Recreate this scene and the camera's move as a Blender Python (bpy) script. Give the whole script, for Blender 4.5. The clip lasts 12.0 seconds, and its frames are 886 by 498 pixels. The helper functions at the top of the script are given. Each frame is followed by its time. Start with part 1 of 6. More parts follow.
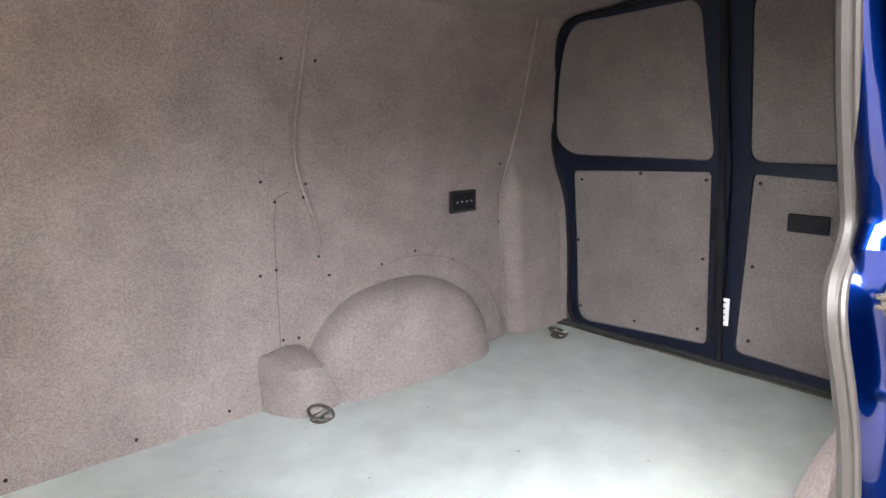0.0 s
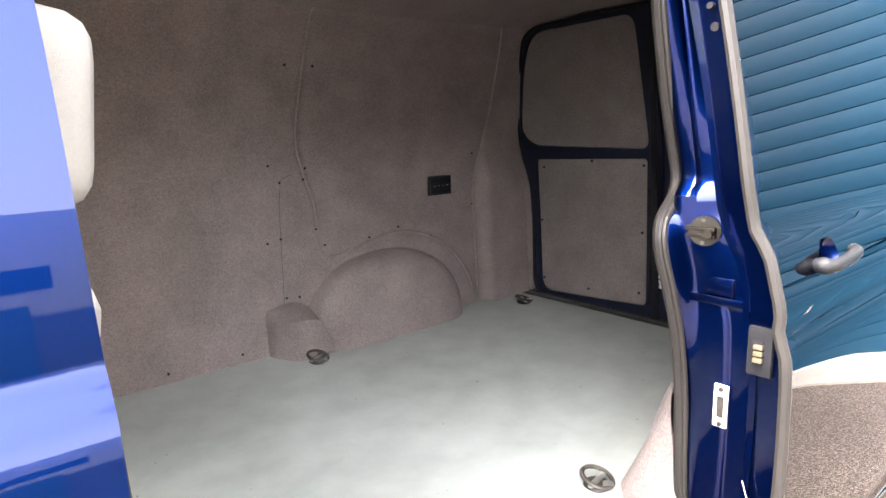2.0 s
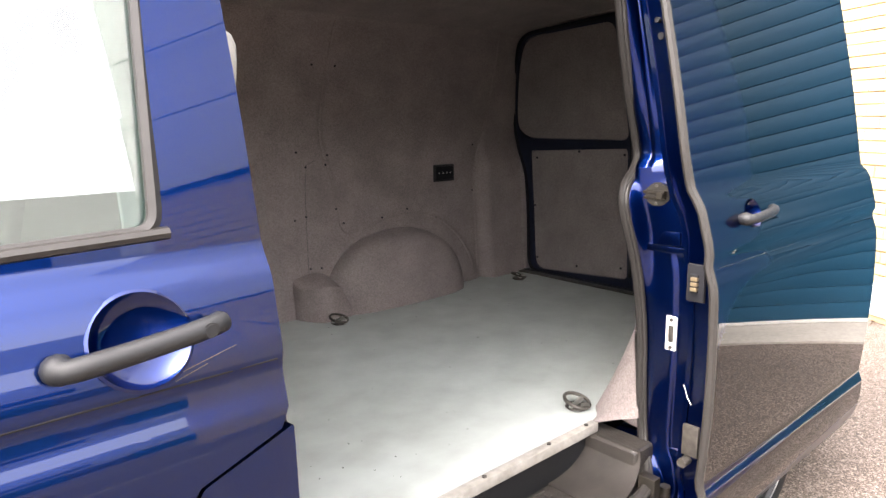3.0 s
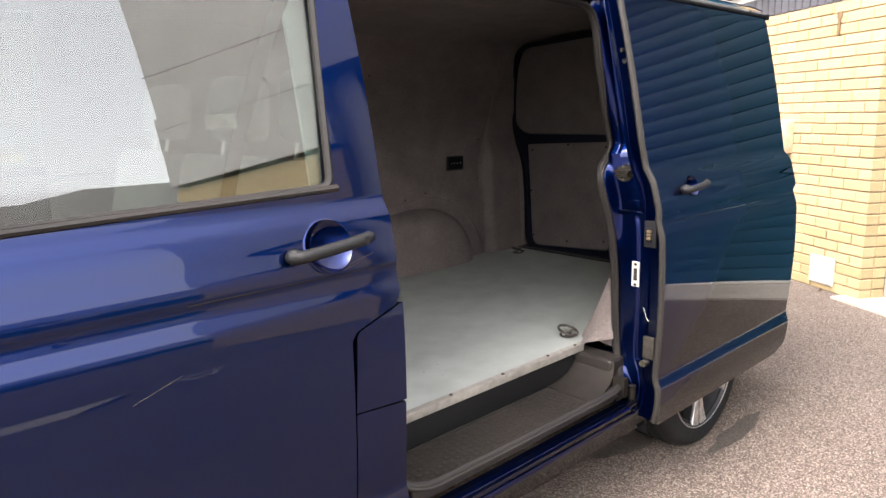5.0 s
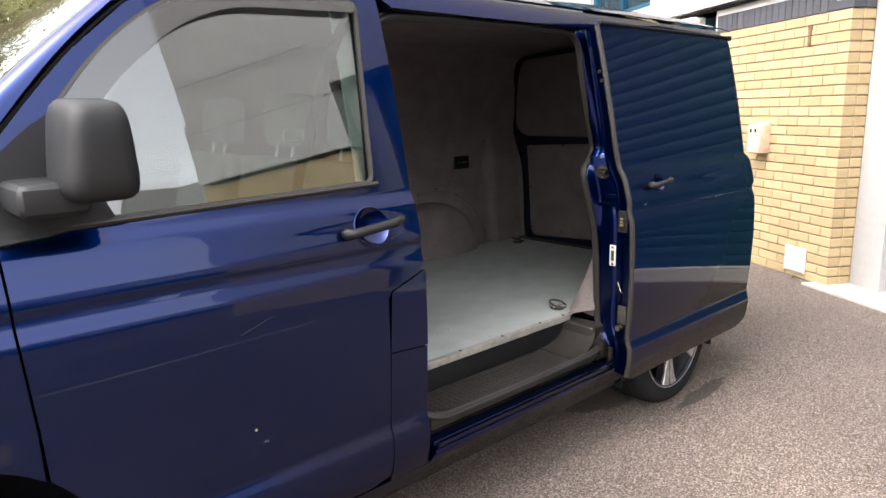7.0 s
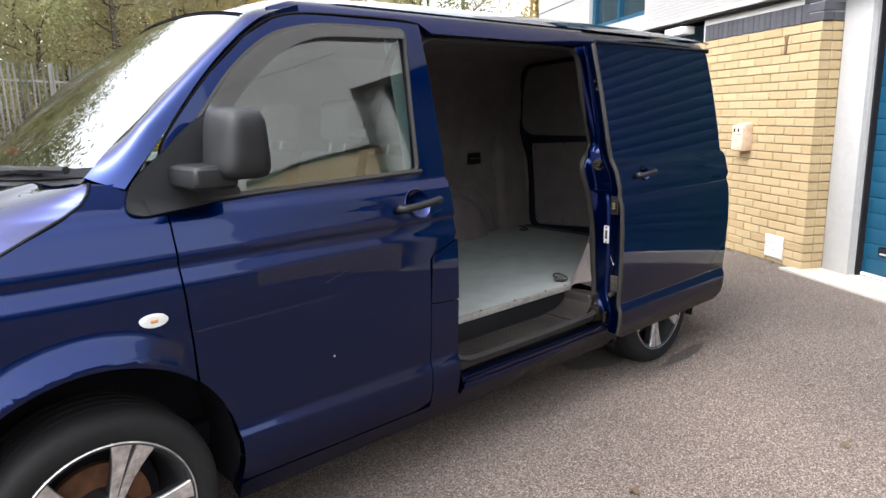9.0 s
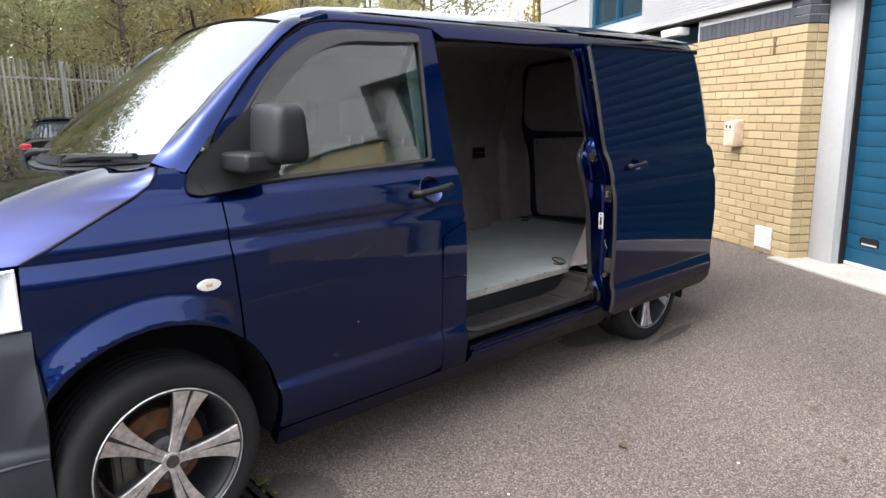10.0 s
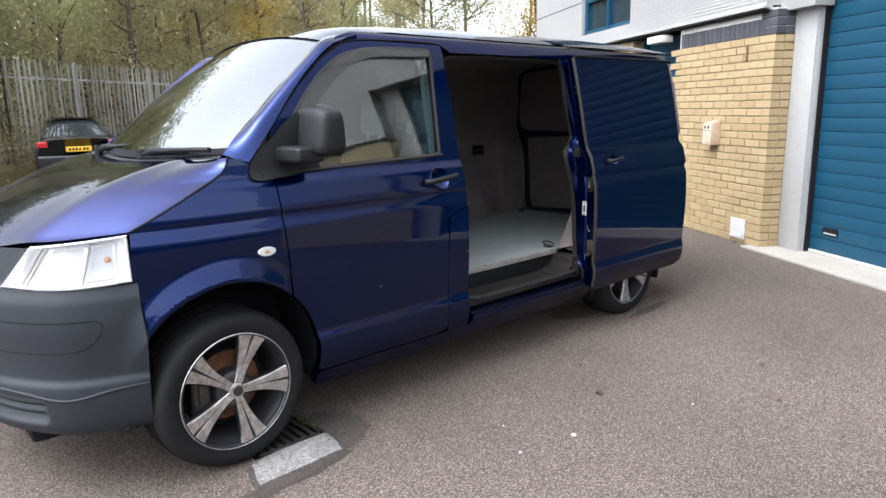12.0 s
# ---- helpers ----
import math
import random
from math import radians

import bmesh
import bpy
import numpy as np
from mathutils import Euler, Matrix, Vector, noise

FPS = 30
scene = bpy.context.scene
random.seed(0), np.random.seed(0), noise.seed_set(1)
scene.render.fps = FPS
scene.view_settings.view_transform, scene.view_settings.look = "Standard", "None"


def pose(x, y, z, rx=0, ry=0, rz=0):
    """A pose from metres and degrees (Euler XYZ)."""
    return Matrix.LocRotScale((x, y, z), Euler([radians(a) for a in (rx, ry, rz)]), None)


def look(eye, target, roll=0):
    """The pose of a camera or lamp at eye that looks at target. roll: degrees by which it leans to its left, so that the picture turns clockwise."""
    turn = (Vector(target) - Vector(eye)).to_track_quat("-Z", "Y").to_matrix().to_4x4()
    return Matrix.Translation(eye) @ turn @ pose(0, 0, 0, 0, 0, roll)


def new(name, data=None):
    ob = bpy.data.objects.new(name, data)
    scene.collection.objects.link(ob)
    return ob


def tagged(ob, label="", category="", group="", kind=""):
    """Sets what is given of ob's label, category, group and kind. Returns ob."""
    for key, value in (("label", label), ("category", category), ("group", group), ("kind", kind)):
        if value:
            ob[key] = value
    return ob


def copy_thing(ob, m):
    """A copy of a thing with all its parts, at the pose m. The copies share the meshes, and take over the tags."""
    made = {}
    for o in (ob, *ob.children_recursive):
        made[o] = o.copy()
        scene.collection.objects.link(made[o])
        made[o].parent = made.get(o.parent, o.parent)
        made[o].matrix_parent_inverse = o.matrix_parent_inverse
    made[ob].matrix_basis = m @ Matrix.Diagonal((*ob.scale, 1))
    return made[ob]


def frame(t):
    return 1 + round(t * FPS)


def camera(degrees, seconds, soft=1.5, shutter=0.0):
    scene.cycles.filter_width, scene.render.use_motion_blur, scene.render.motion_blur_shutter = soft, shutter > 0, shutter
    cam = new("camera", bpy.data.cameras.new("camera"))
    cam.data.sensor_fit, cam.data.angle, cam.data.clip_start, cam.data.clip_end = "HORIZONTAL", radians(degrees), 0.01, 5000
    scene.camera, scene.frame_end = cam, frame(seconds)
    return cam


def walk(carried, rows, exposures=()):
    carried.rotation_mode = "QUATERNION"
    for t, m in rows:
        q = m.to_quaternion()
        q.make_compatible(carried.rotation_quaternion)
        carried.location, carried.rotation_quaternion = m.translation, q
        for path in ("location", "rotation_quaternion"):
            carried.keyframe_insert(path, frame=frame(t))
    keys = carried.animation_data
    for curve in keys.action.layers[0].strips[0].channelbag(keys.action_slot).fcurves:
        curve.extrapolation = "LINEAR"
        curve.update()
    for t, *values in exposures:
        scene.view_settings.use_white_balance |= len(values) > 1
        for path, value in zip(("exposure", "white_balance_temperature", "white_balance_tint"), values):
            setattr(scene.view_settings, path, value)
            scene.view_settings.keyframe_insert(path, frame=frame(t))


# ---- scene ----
cam = camera(67.3, 12.0)
METRES, EYE, TILT, LEAN, TURN = 3.03, 1.25, -9.0, 0.0, -33.9
PATH = [
    (0, (1.452, -0.08, 1.43), (2.741, 1.398, 1.039), -0.9),
    (0.5, (1.388, -0.145, 1.435), (2.682, 1.326, 1.037), -0.8),
    (1, (1.35, -0.223, 1.431), (2.643, 1.249, 1.033), -0.9),
    (1.5, (1.306, -0.336, 1.411), (2.598, 1.14, 1.021), -1.0),
    (2, (1.227, -0.48, 1.409), (2.515, 1.0, 1.02), -1.1),
    (2.5, (1.118, -0.587, 1.394), (2.407, 0.893, 1.008), -1.1),
    (3, (0.949, -0.743, 1.375), (2.245, 0.731, 0.991), -0.9),
    (5, (0.415, -1.148, 1.394), (1.731, 0.305, 0.999), -1.3),
    (5.5, (0.325, -1.225, 1.415), (1.64, 0.228, 1.017), -1.4),
    (6, (0.232, -1.352, 1.417), (1.536, 0.112, 1.02), -1.6),
    (6.5, (0.159, -1.441, 1.432), (1.46, 0.025, 1.031), -1.5),
    (7, (0.057, -1.501, 1.445), (1.363, -0.041, 1.041), -1.3),
    (9, (-0.412, -1.852, 1.461), (0.894, -0.393, 1.057), -1.3),
    (9.5, (-0.518, -1.944, 1.459), (0.784, -0.482, 1.05), -1.3),
    (10, (-0.659, -2.07, 1.453), (0.643, -0.608, 1.043), -1.2),
    (10.5, (-0.746, -2.203, 1.463), (0.556, -0.742, 1.05), -1.3),
    (11, (-0.846, -2.372, 1.468), (0.459, -0.913, 1.057), -1.2),
    (11.5, (-0.942, -2.442, 1.481), (0.363, -0.984, 1.065), -1.1),
    (12, (-1.09, -2.483, 1.47), (0.217, -1.025, 1.059), -1.1),
]
walk(cam, [(t, look(eye, target, roll)) for t, eye, target, roll in PATH],
     exposures=[(0, 3.85, 6450, 13), (1.0, 3.65, 6550, 14), (2.0, 2.95, 6700, 15), (3.0, 2.25, 6850, 15), (5.0, 1.25, 6850, 15), (7.0, 0.82, 6600, 13), (9.0, 0.5, 6250, 11), (12.0, 0.2, 6000, 10)])

# ---- world and light ----
world = bpy.data.worlds.new("overcast_sky")
scene.world = world
world.use_nodes = True
wn, wl = world.node_tree.nodes, world.node_tree.links
sky = wn.new("ShaderNodeTexSky")
sky.sky_type, sky.sun_disc = "NISHITA", False
sky.sun_elevation, sky.sun_rotation = radians(57), radians(280)
sky.dust_density, sky.air_density = 4.0, 1.2
grey = wn.new("ShaderNodeHueSaturation")
grey.inputs["Saturation"].default_value, grey.inputs["Value"].default_value = 0.2, 4.2
wl.new(sky.outputs[0], grey.inputs["Color"])
wl.new(grey.outputs[0], wn["Background"].inputs["Color"])
wn["Background"].inputs["Strength"].default_value = 0.15  # bright even cloud
sun_lamp = bpy.data.lights.new("sun", "SUN")
sun_lamp.energy, sun_lamp.angle, sun_lamp.color = 0.25, radians(60), (1.0, 0.96, 0.9)
sun = new("sun", sun_lamp)
sun.matrix_world = look((-9, 1.6, 14), (0, 0, 0))


# ---- materials ----
def mat(name, col, rough=0.5, metal=0.0, var=0.12, scale=25.0, big=1.5, bump=0.0, bscale=120.0, coat=0.0, spec=0.5, tint=None, island=0.0, rvar=0.0, edge=None):
    """A surface with grain at two sizes, a fine relief and some spread of roughness."""
    m = bpy.data.materials.new(name)
    m.use_nodes = True
    n, l = m.node_tree.nodes, m.node_tree.links
    b = n["Principled BSDF"]
    b.inputs["Roughness"].default_value, b.inputs["Metallic"].default_value = rough, metal
    b.inputs["Coat Weight"].default_value, b.inputs["Coat Roughness"].default_value = coat, 0.01
    b.inputs["Specular IOR Level"].default_value, b.inputs["Coat IOR"].default_value = spec, 1.36
    if edge:
        b.inputs["Specular Tint"].default_value = (*edge, 1)
    tc = n.new("ShaderNodeTexCoord")
    fine, broad = n.new("ShaderNodeTexNoise"), n.new("ShaderNodeTexNoise")
    fine.inputs["Scale"].default_value, broad.inputs["Scale"].default_value = scale, big
    fine.inputs["Detail"].default_value, broad.inputs["Detail"].default_value = 4, 3
    add = n.new("ShaderNodeMath")
    add.operation = "ADD"
    for t in (fine, broad):
        l.new(tc.outputs["Object"], t.inputs["Vector"])
    l.new(fine.outputs[0], add.inputs[0]), l.new(broad.outputs[0], add.inputs[1])
    last = add.outputs[0]
    if island:
        info, mul = n.new("ShaderNodeObjectInfo"), n.new("ShaderNodeMath")
        mul.operation, mul.inputs[1].default_value = "MULTIPLY_ADD", island
        l.new(info.outputs["Random"], mul.inputs[0]), l.new(last, mul.inputs[2])
        last = mul.outputs[0]
    rng = n.new("ShaderNodeMapRange")
    rng.inputs["From Min"].default_value, rng.inputs["From Max"].default_value = 0.6, 1.4 + island
    l.new(last, rng.inputs["Value"])
    mix = n.new("ShaderNodeMix")
    mix.data_type = "RGBA"
    other = tint or [c * (1 - 2 * var) for c in col]
    mix.inputs["A"].default_value, mix.inputs["B"].default_value = (*other, 1), (*[min(1, c * (1 + (0 if tint else var))) for c in col], 1)
    l.new(rng.outputs[0], mix.inputs["Factor"]), l.new(mix.outputs["Result"], b.inputs["Base Color"])
    if rvar:
        rr = n.new("ShaderNodeMapRange")
        rr.inputs["To Min"].default_value, rr.inputs["To Max"].default_value = rough - rvar, rough + rvar
        l.new(broad.outputs[0], rr.inputs["Value"]), l.new(rr.outputs[0], b.inputs["Roughness"])
    if bump:
        bn, bt = n.new("ShaderNodeBump"), n.new("ShaderNodeTexNoise")
        bt.inputs["Scale"].default_value, bt.inputs["Detail"].default_value = bscale, 5
        bn.inputs["Strength"].default_value, bn.inputs["Distance"].default_value = bump, 0.004
        l.new(tc.outputs["Object"], bt.inputs["Vector"]), l.new(bt.outputs[0], bn.inputs["Height"]), l.new(bn.outputs[0], b.inputs["Normal"])
    return m


def speckled(name, base, light, dark, scale, rough=0.9, bump=0.6, big=0.8, bigamount=0.3, dist=0.004):
    """Aggregate or fibre: a ground of cells in three tones under broad stains."""
    m = mat(name, base, rough, bump=0)
    n, l = m.node_tree.nodes, m.node_tree.links
    b = n["Principled BSDF"]
    tc = n.new("ShaderNodeTexCoord")
    vo, no, st = n.new("ShaderNodeTexVoronoi"), n.new("ShaderNodeTexNoise"), n.new("ShaderNodeTexNoise")
    vo.inputs["Scale"].default_value, no.inputs["Scale"].default_value, st.inputs["Scale"].default_value = scale, scale * 0.45, big
    no.inputs["Detail"].default_value, st.inputs["Detail"].default_value = 6, 6
    for t in (vo, no, st):
        l.new(tc.outputs["Object"], t.inputs["Vector"])
    sep = n.new("ShaderNodeSeparateColor")
    l.new(vo.outputs["Color"], sep.inputs[0])
    ramp = n.new("ShaderNodeValToRGB")
    e = ramp.color_ramp.elements
    e[0].position, e[0].color, e[1].position, e[1].color = 0.0, (*dark, 1), 1.0, (*light, 1)
    mid = e.new(0.5)
    mid.color = (*base, 1)
    half = n.new("ShaderNodeMath")
    half.operation, half.use_clamp = "MULTIPLY_ADD", True
    half.inputs[1].default_value, half.inputs[2].default_value = 0.55, -0.05
    two = n.new("ShaderNodeMath")
    two.operation = "ADD"
    l.new(sep.outputs[0], two.inputs[0]), l.new(no.outputs[0], two.inputs[1]), l.new(two.outputs[0], half.inputs[0]), l.new(half.outputs[0], ramp.inputs[0])
    hs, rg = n.new("ShaderNodeHueSaturation"), n.new("ShaderNodeMapRange")
    rg.inputs["From Min"].default_value, rg.inputs["From Max"].default_value = 0.3, 0.7
    rg.inputs["To Min"].default_value, rg.inputs["To Max"].default_value = 1 - bigamount, 1 + bigamount
    l.new(st.outputs[0], rg.inputs["Value"]), l.new(rg.outputs[0], hs.inputs["Value"]), l.new(ramp.outputs[0], hs.inputs["Color"])
    l.new(hs.outputs[0], b.inputs["Base Color"])
    bn = n.new("ShaderNodeBump")
    bn.inputs["Strength"].default_value, bn.inputs["Distance"].default_value = bump, dist
    l.new(two.outputs[0], bn.inputs["Height"]), l.new(bn.outputs[0], b.inputs["Normal"])
    return m


def glass(name, tone, rough=0.0, f0=0.05):
    """One face of a pane: clear sheet that lets straight light by, with a gloss that grows towards glancing views."""
    m = bpy.data.materials.new(name)
    m.use_nodes = True
    n, l = m.node_tree.nodes, m.node_tree.links
    n.remove(n["Principled BSDF"])
    tr, gl, lw, mx = n.new("ShaderNodeBsdfTransparent"), n.new("ShaderNodeBsdfGlossy"), n.new("ShaderNodeLayerWeight"), n.new("ShaderNodeMixShader")
    tr.inputs[0].default_value = (*[c ** 0.5 for c in tone], 1)
    gl.inputs["Roughness"].default_value = rough
    lw.inputs["Blend"].default_value = 0.5
    p5, ma = n.new("ShaderNodeMath"), n.new("ShaderNodeMath")
    p5.operation, p5.inputs[1].default_value = "POWER", 5.0
    ma.operation, ma.inputs[1].default_value, ma.inputs[2].default_value = "MULTIPLY_ADD", 1 - f0, f0
    l.new(lw.outputs["Facing"], p5.inputs[0]), l.new(p5.outputs[0], ma.inputs[0])
    l.new(ma.outputs[0], mx.inputs[0]), l.new(tr.outputs[0], mx.inputs[1]), l.new(gl.outputs[0], mx.inputs[2])
    l.new(mx.outputs[0], n["Material Output"].inputs["Surface"])
    return m


PAINT = mat("dark_blue_car_paint", (0.0003, 0.0098, 0.068), 0.3, 1.0, var=0.05, scale=600, big=2, coat=1.0, edge=(0.002, 0.03, 0.13))
JAMB = mat("dark_blue_jamb_paint", (0.0005, 0.008, 0.066), 0.36, 1.0, var=0.05, scale=80, big=3, coat=1.0, edge=(0.002, 0.03, 0.13))
# Body blue darkened: the dim load space's shade is put into this colour.
SHADEDPAINT = mat("shaded_navy_inner_paint", (0.0022, 0.004, 0.014), 0.5, 0.0, var=0.2, scale=40, big=3, spec=0.25)
CARPET = speckled("grey_van_carpet", (0.171, 0.142, 0.132), (0.238, 0.200, 0.187), (0.108, 0.0885, 0.0825), 300, 0.97, 0.8, 7.0, 0.14, 0.003)
# Lining carpet at a lower value, painting the weaker light at the rear.
SHADEDCARPET = speckled("shaded_grey_door_carpet", (0.122, 0.104, 0.098), (0.165, 0.142, 0.134), (0.08, 0.067, 0.063), 300, 0.97, 0.8, 7.0, 0.14, 0.003)
VINYL = mat("pale_green_grey_floor", (0.36, 0.383, 0.362), 0.42, var=0.06, scale=9, big=2.2, bump=0.05, bscale=300, tint=(0.235, 0.252, 0.23), rvar=0.12)
BRASS = mat("worn_brass", (0.3, 0.23, 0.14), 0.4, 0.8, var=0.2, scale=40, big=9)
PLASTIC = mat("black_textured_plastic", (0.00816, 0.0084, 0.00912), 0.48, var=0.2, scale=300, big=3, bump=0.3, bscale=900, spec=0.3)
BUMPER = mat("dark_grey_bumper_plastic", (0.02306, 0.0253, 0.0305), 0.5, var=0.12, scale=200, big=2.5, bump=0.2, bscale=900, spec=0.25)
STEPRUB = mat("worn_dark_step_plastic", (0.013, 0.0117, 0.0108), 0.4, var=0.3, scale=30, big=5, bump=0.3, bscale=300, tint=(0.033, 0.0285, 0.025), rvar=0.16, spec=0.25)
SEAL = mat("grey_rubber_seal", (0.022, 0.0195, 0.0175), 0.5, var=0.3, scale=60, big=6, tint=(0.015, 0.0132, 0.012), rvar=0.1, spec=0.3)
RUBBER = mat("tyre_rubber", (0.01001, 0.009555, 0.009555), 0.75, var=0.2, scale=60, big=4, bump=0.2, bscale=300, spec=0.2)
ALLOY = mat("machined_alloy", (0.56, 0.54, 0.52), 0.33, 0.85, var=0.28, scale=55, big=14, rvar=0.12)
DARKALLOY = mat("dark_painted_alloy", (0.03, 0.03, 0.032), 0.4, 0.3, var=0.2, scale=40, big=6)
RUST = mat("rusty_brake_disc", (0.161, 0.07, 0.0315), 0.7, 0.4, var=0.3, scale=30, big=8)
STEEL = mat("bright_steel", (0.55, 0.54, 0.5), 0.32, 0.9, var=0.15, scale=60, big=8)
DARKSTEEL = mat("dark_steel", (0.06, 0.053, 0.045), 0.5, 0.5, var=0.3, scale=60, big=9)
BROWNSTEEL = mat("tarnished_steel", (0.0175, 0.014, 0.01), 0.55, 0.2, var=0.3, scale=60, big=9, spec=0.3)
WHITEMET = mat("white_painted_metal", (0.576, 0.568, 0.544), 0.45, var=0.08, scale=40, big=4)
# Black for dark fittings, and painted in for the shade of gaps and cavities.
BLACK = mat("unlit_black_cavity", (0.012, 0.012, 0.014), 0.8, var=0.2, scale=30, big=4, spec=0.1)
CREAM = mat("pale_seat_fabric", (0.24, 0.232, 0.214), 0.9, var=0.06, scale=300, big=4, bump=0.3, bscale=700)
DASH = mat("grey_dashboard", (0.09, 0.09, 0.095), 0.65, var=0.1, scale=300, big=4, bump=0.2, bscale=800)
TRIMPALE = mat("pale_pillar_trim", (0.7, 0.74, 0.71), 0.6, var=0.05, scale=60, big=4)
EDGING = mat("scuffed_floor_edging", (0.3, 0.28, 0.25), 0.5, 0.3, var=0.2, scale=45, big=9, bump=0.2, bscale=200, rvar=0.12)
SCREEN = glass("windscreen_glass", (0.08, 0.105, 0.095), 0.0, 0.33)
PANE = glass("side_window_glass", (0.33, 0.4, 0.37), 0.0, 0.14)
SMOKE = glass("smoked_deflector", (0.1, 0.1, 0.11), 0.05, 0.12)
LENS = glass("clear_lamp_lens", (0.95, 0.96, 0.97), 0.02, 0.03)
LINE = mat("dark_carpet_seam", (0.07, 0.062, 0.058), 0.95, var=0.2, scale=200)
CHROME = mat("lamp_reflector", (0.95, 0.95, 0.95), 0.25, 0.45, var=0.03, scale=20, big=5)
AMBER = mat("amber_bulb", (0.5, 0.27, 0.14), 0.3, var=0.1, scale=20)
ASPHALT = speckled("worn_brown_asphalt", (0.080, 0.0605, 0.049), (0.30, 0.242, 0.202), (0.0145, 0.011, 0.009), 190, 0.92, 0.9, 0.55, 0.22, 0.007)
CONCRETE = mat("pale_concrete", (0.321, 0.2961, 0.2592), 0.9, var=0.12, scale=40, big=2.5, bump=0.5, bscale=90)
BRICK = mat("buff_brick", (0.38, 0.292, 0.163), 0.9, var=0.15, scale=38, big=3, bump=0.6, bscale=160, tint=(0.285, 0.202, 0.1), island=0.9)
BLUEBRICK = mat("dark_blue_grey_brick", (0.0595, 0.0595, 0.07), 0.75, var=0.2, scale=30, big=2, bump=0.3, bscale=160, island=0.6)
MORTAR = mat("sandy_mortar", (0.3, 0.228, 0.134), 0.95, var=0.2, scale=60, big=3, bump=0.5, bscale=200)
CLAD = mat("off_white_cladding", (0.325, 0.32, 0.31), 0.55, var=0.05, scale=20, big=0.8, rvar=0.05)
TEAL = mat("blue_sectional_door", (0.0026, 0.05, 0.096), 0.5, var=0.08, scale=200, big=1.2, bump=0.15, bscale=500, rvar=0.05)
GALV = mat("galvanised_steel", (0.33, 0.315, 0.28), 0.65, 0.3, var=0.2, scale=30, big=1.2)
SLAB = speckled("rough_grey_concrete", (0.2, 0.19, 0.18), (0.34, 0.325, 0.31), (0.08, 0.075, 0.07), 110, 0.8, 0.5, 6, 0.3, 0.004)
BARK = mat("grey_brown_bark", (0.07, 0.056, 0.0385), 0.95, var=0.3, scale=20, big=3, bump=0.8, bscale=40)


def leafmat(name, a, b):
    """A thin leaf: part of the light comes through it."""
    m = mat(name, a, 0.65, var=0.2, scale=1.3, big=0.5, tint=b)
    n, l = m.node_tree.nodes, m.node_tree.links
    b_ = n["Principled BSDF"]
    thin, mx = n.new("ShaderNodeBsdfTranslucent"), n.new("ShaderNodeMixShader")
    l.new(b_.inputs["Base Color"].links[0].from_socket, thin.inputs["Color"])
    mx.inputs[0].default_value = 0.38
    l.new(b_.outputs[0], mx.inputs[1]), l.new(thin.outputs[0], mx.inputs[2]), l.new(mx.outputs[0], n["Material Output"].inputs["Surface"])
    return m


GREEN = leafmat("autumn_green_leaves", (0.34, 0.335, 0.15), (0.165, 0.18, 0.08))
OLIVE = leafmat("olive_leaves", (0.39, 0.335, 0.17), (0.2, 0.178, 0.085))
YELLOW = leafmat("yellowing_leaves", (0.468, 0.3159, 0.0585), (0.234, 0.1989, 0.0468))
GRASS = leafmat("dry_verge_grass", (0.168, 0.126, 0.056), (0.077, 0.07, 0.0245))


# ---- mesh tools ----
def true_normals(me):
    """Gives a laid panel the normals of the surface it lies on, and keeps its cut edges crisp."""
    keep = [Vector(d.vector) for d in me.attributes["nrm"].data]
    me.shade_smooth()
    out = []
    for p in me.polygons:
        for li in p.loop_indices:
            n = keep[me.loops[li].vertex_index]
            out.append(n if n.dot(p.normal) > 0.75 else p.normal.copy())
    me.normals_split_custom_set(out)


def obj(name, bm, material, parent=None, label="", smooth=True, angle=35):
    me = bpy.data.meshes.new(name)
    bm.normal_update()
    bm.to_mesh(me)
    bm.free()
    me.materials.append(material)
    if "nrm" in me.attributes:
        true_normals(me)
    elif smooth:
        me.shade_smooth()
        me.set_sharp_from_angle(angle=radians(angle))
    ob = new(name, me)
    if parent:
        ob.parent = parent
    if label:
        ob["label"] = label
    return ob


def part(name, bm, material, parent, label="", smooth=True, angle=35):
    return obj(name, bm, material, parent, label, smooth, angle)


def thing(name, label, category, group="", kind="", at=(0, 0, 0)):
    e = new(name)
    e.location = at
    e.empty_display_size = 0.1
    return tagged(e, label, category, group, kind)


def box(x0, x1, y0, y1, z0, z1, bevel=0.0, seg=2, m=None):
    bm = bmesh.new()
    bmesh.ops.create_cube(bm, size=1)
    for v in bm.verts:
        v.co = Vector((x0 + (v.co.x + 0.5) * (x1 - x0), y0 + (v.co.y + 0.5) * (y1 - y0), z0 + (v.co.z + 0.5) * (z1 - z0)))
    if bevel:
        bmesh.ops.bevel(bm, geom=bm.edges[:], offset=bevel, segments=seg, profile=0.6, affect="EDGES")
    if m:
        bm.transform(m)
    return bm


def join(*bms):
    out = bmesh.new()
    for b in bms:
        me = bpy.data.meshes.new("tmp")
        b.to_mesh(me)
        b.free()
        out.from_mesh(me)
        bpy.data.meshes.remove(me)
    return out


def cyl(r, depth, m, n=24, r2=None, bevel=0.0):
    bm = bmesh.new()
    bmesh.ops.create_cone(bm, cap_ends=True, segments=n, radius1=r, radius2=r if r2 is None else r2, depth=depth)
    if bevel:
        bmesh.ops.bevel(bm, geom=[e for e in bm.edges if len(e.link_faces) == 2 and any(len(f.verts) > 4 for f in e.link_faces)], offset=bevel, segments=2, affect="EDGES")
    bm.transform(m)
    return bm


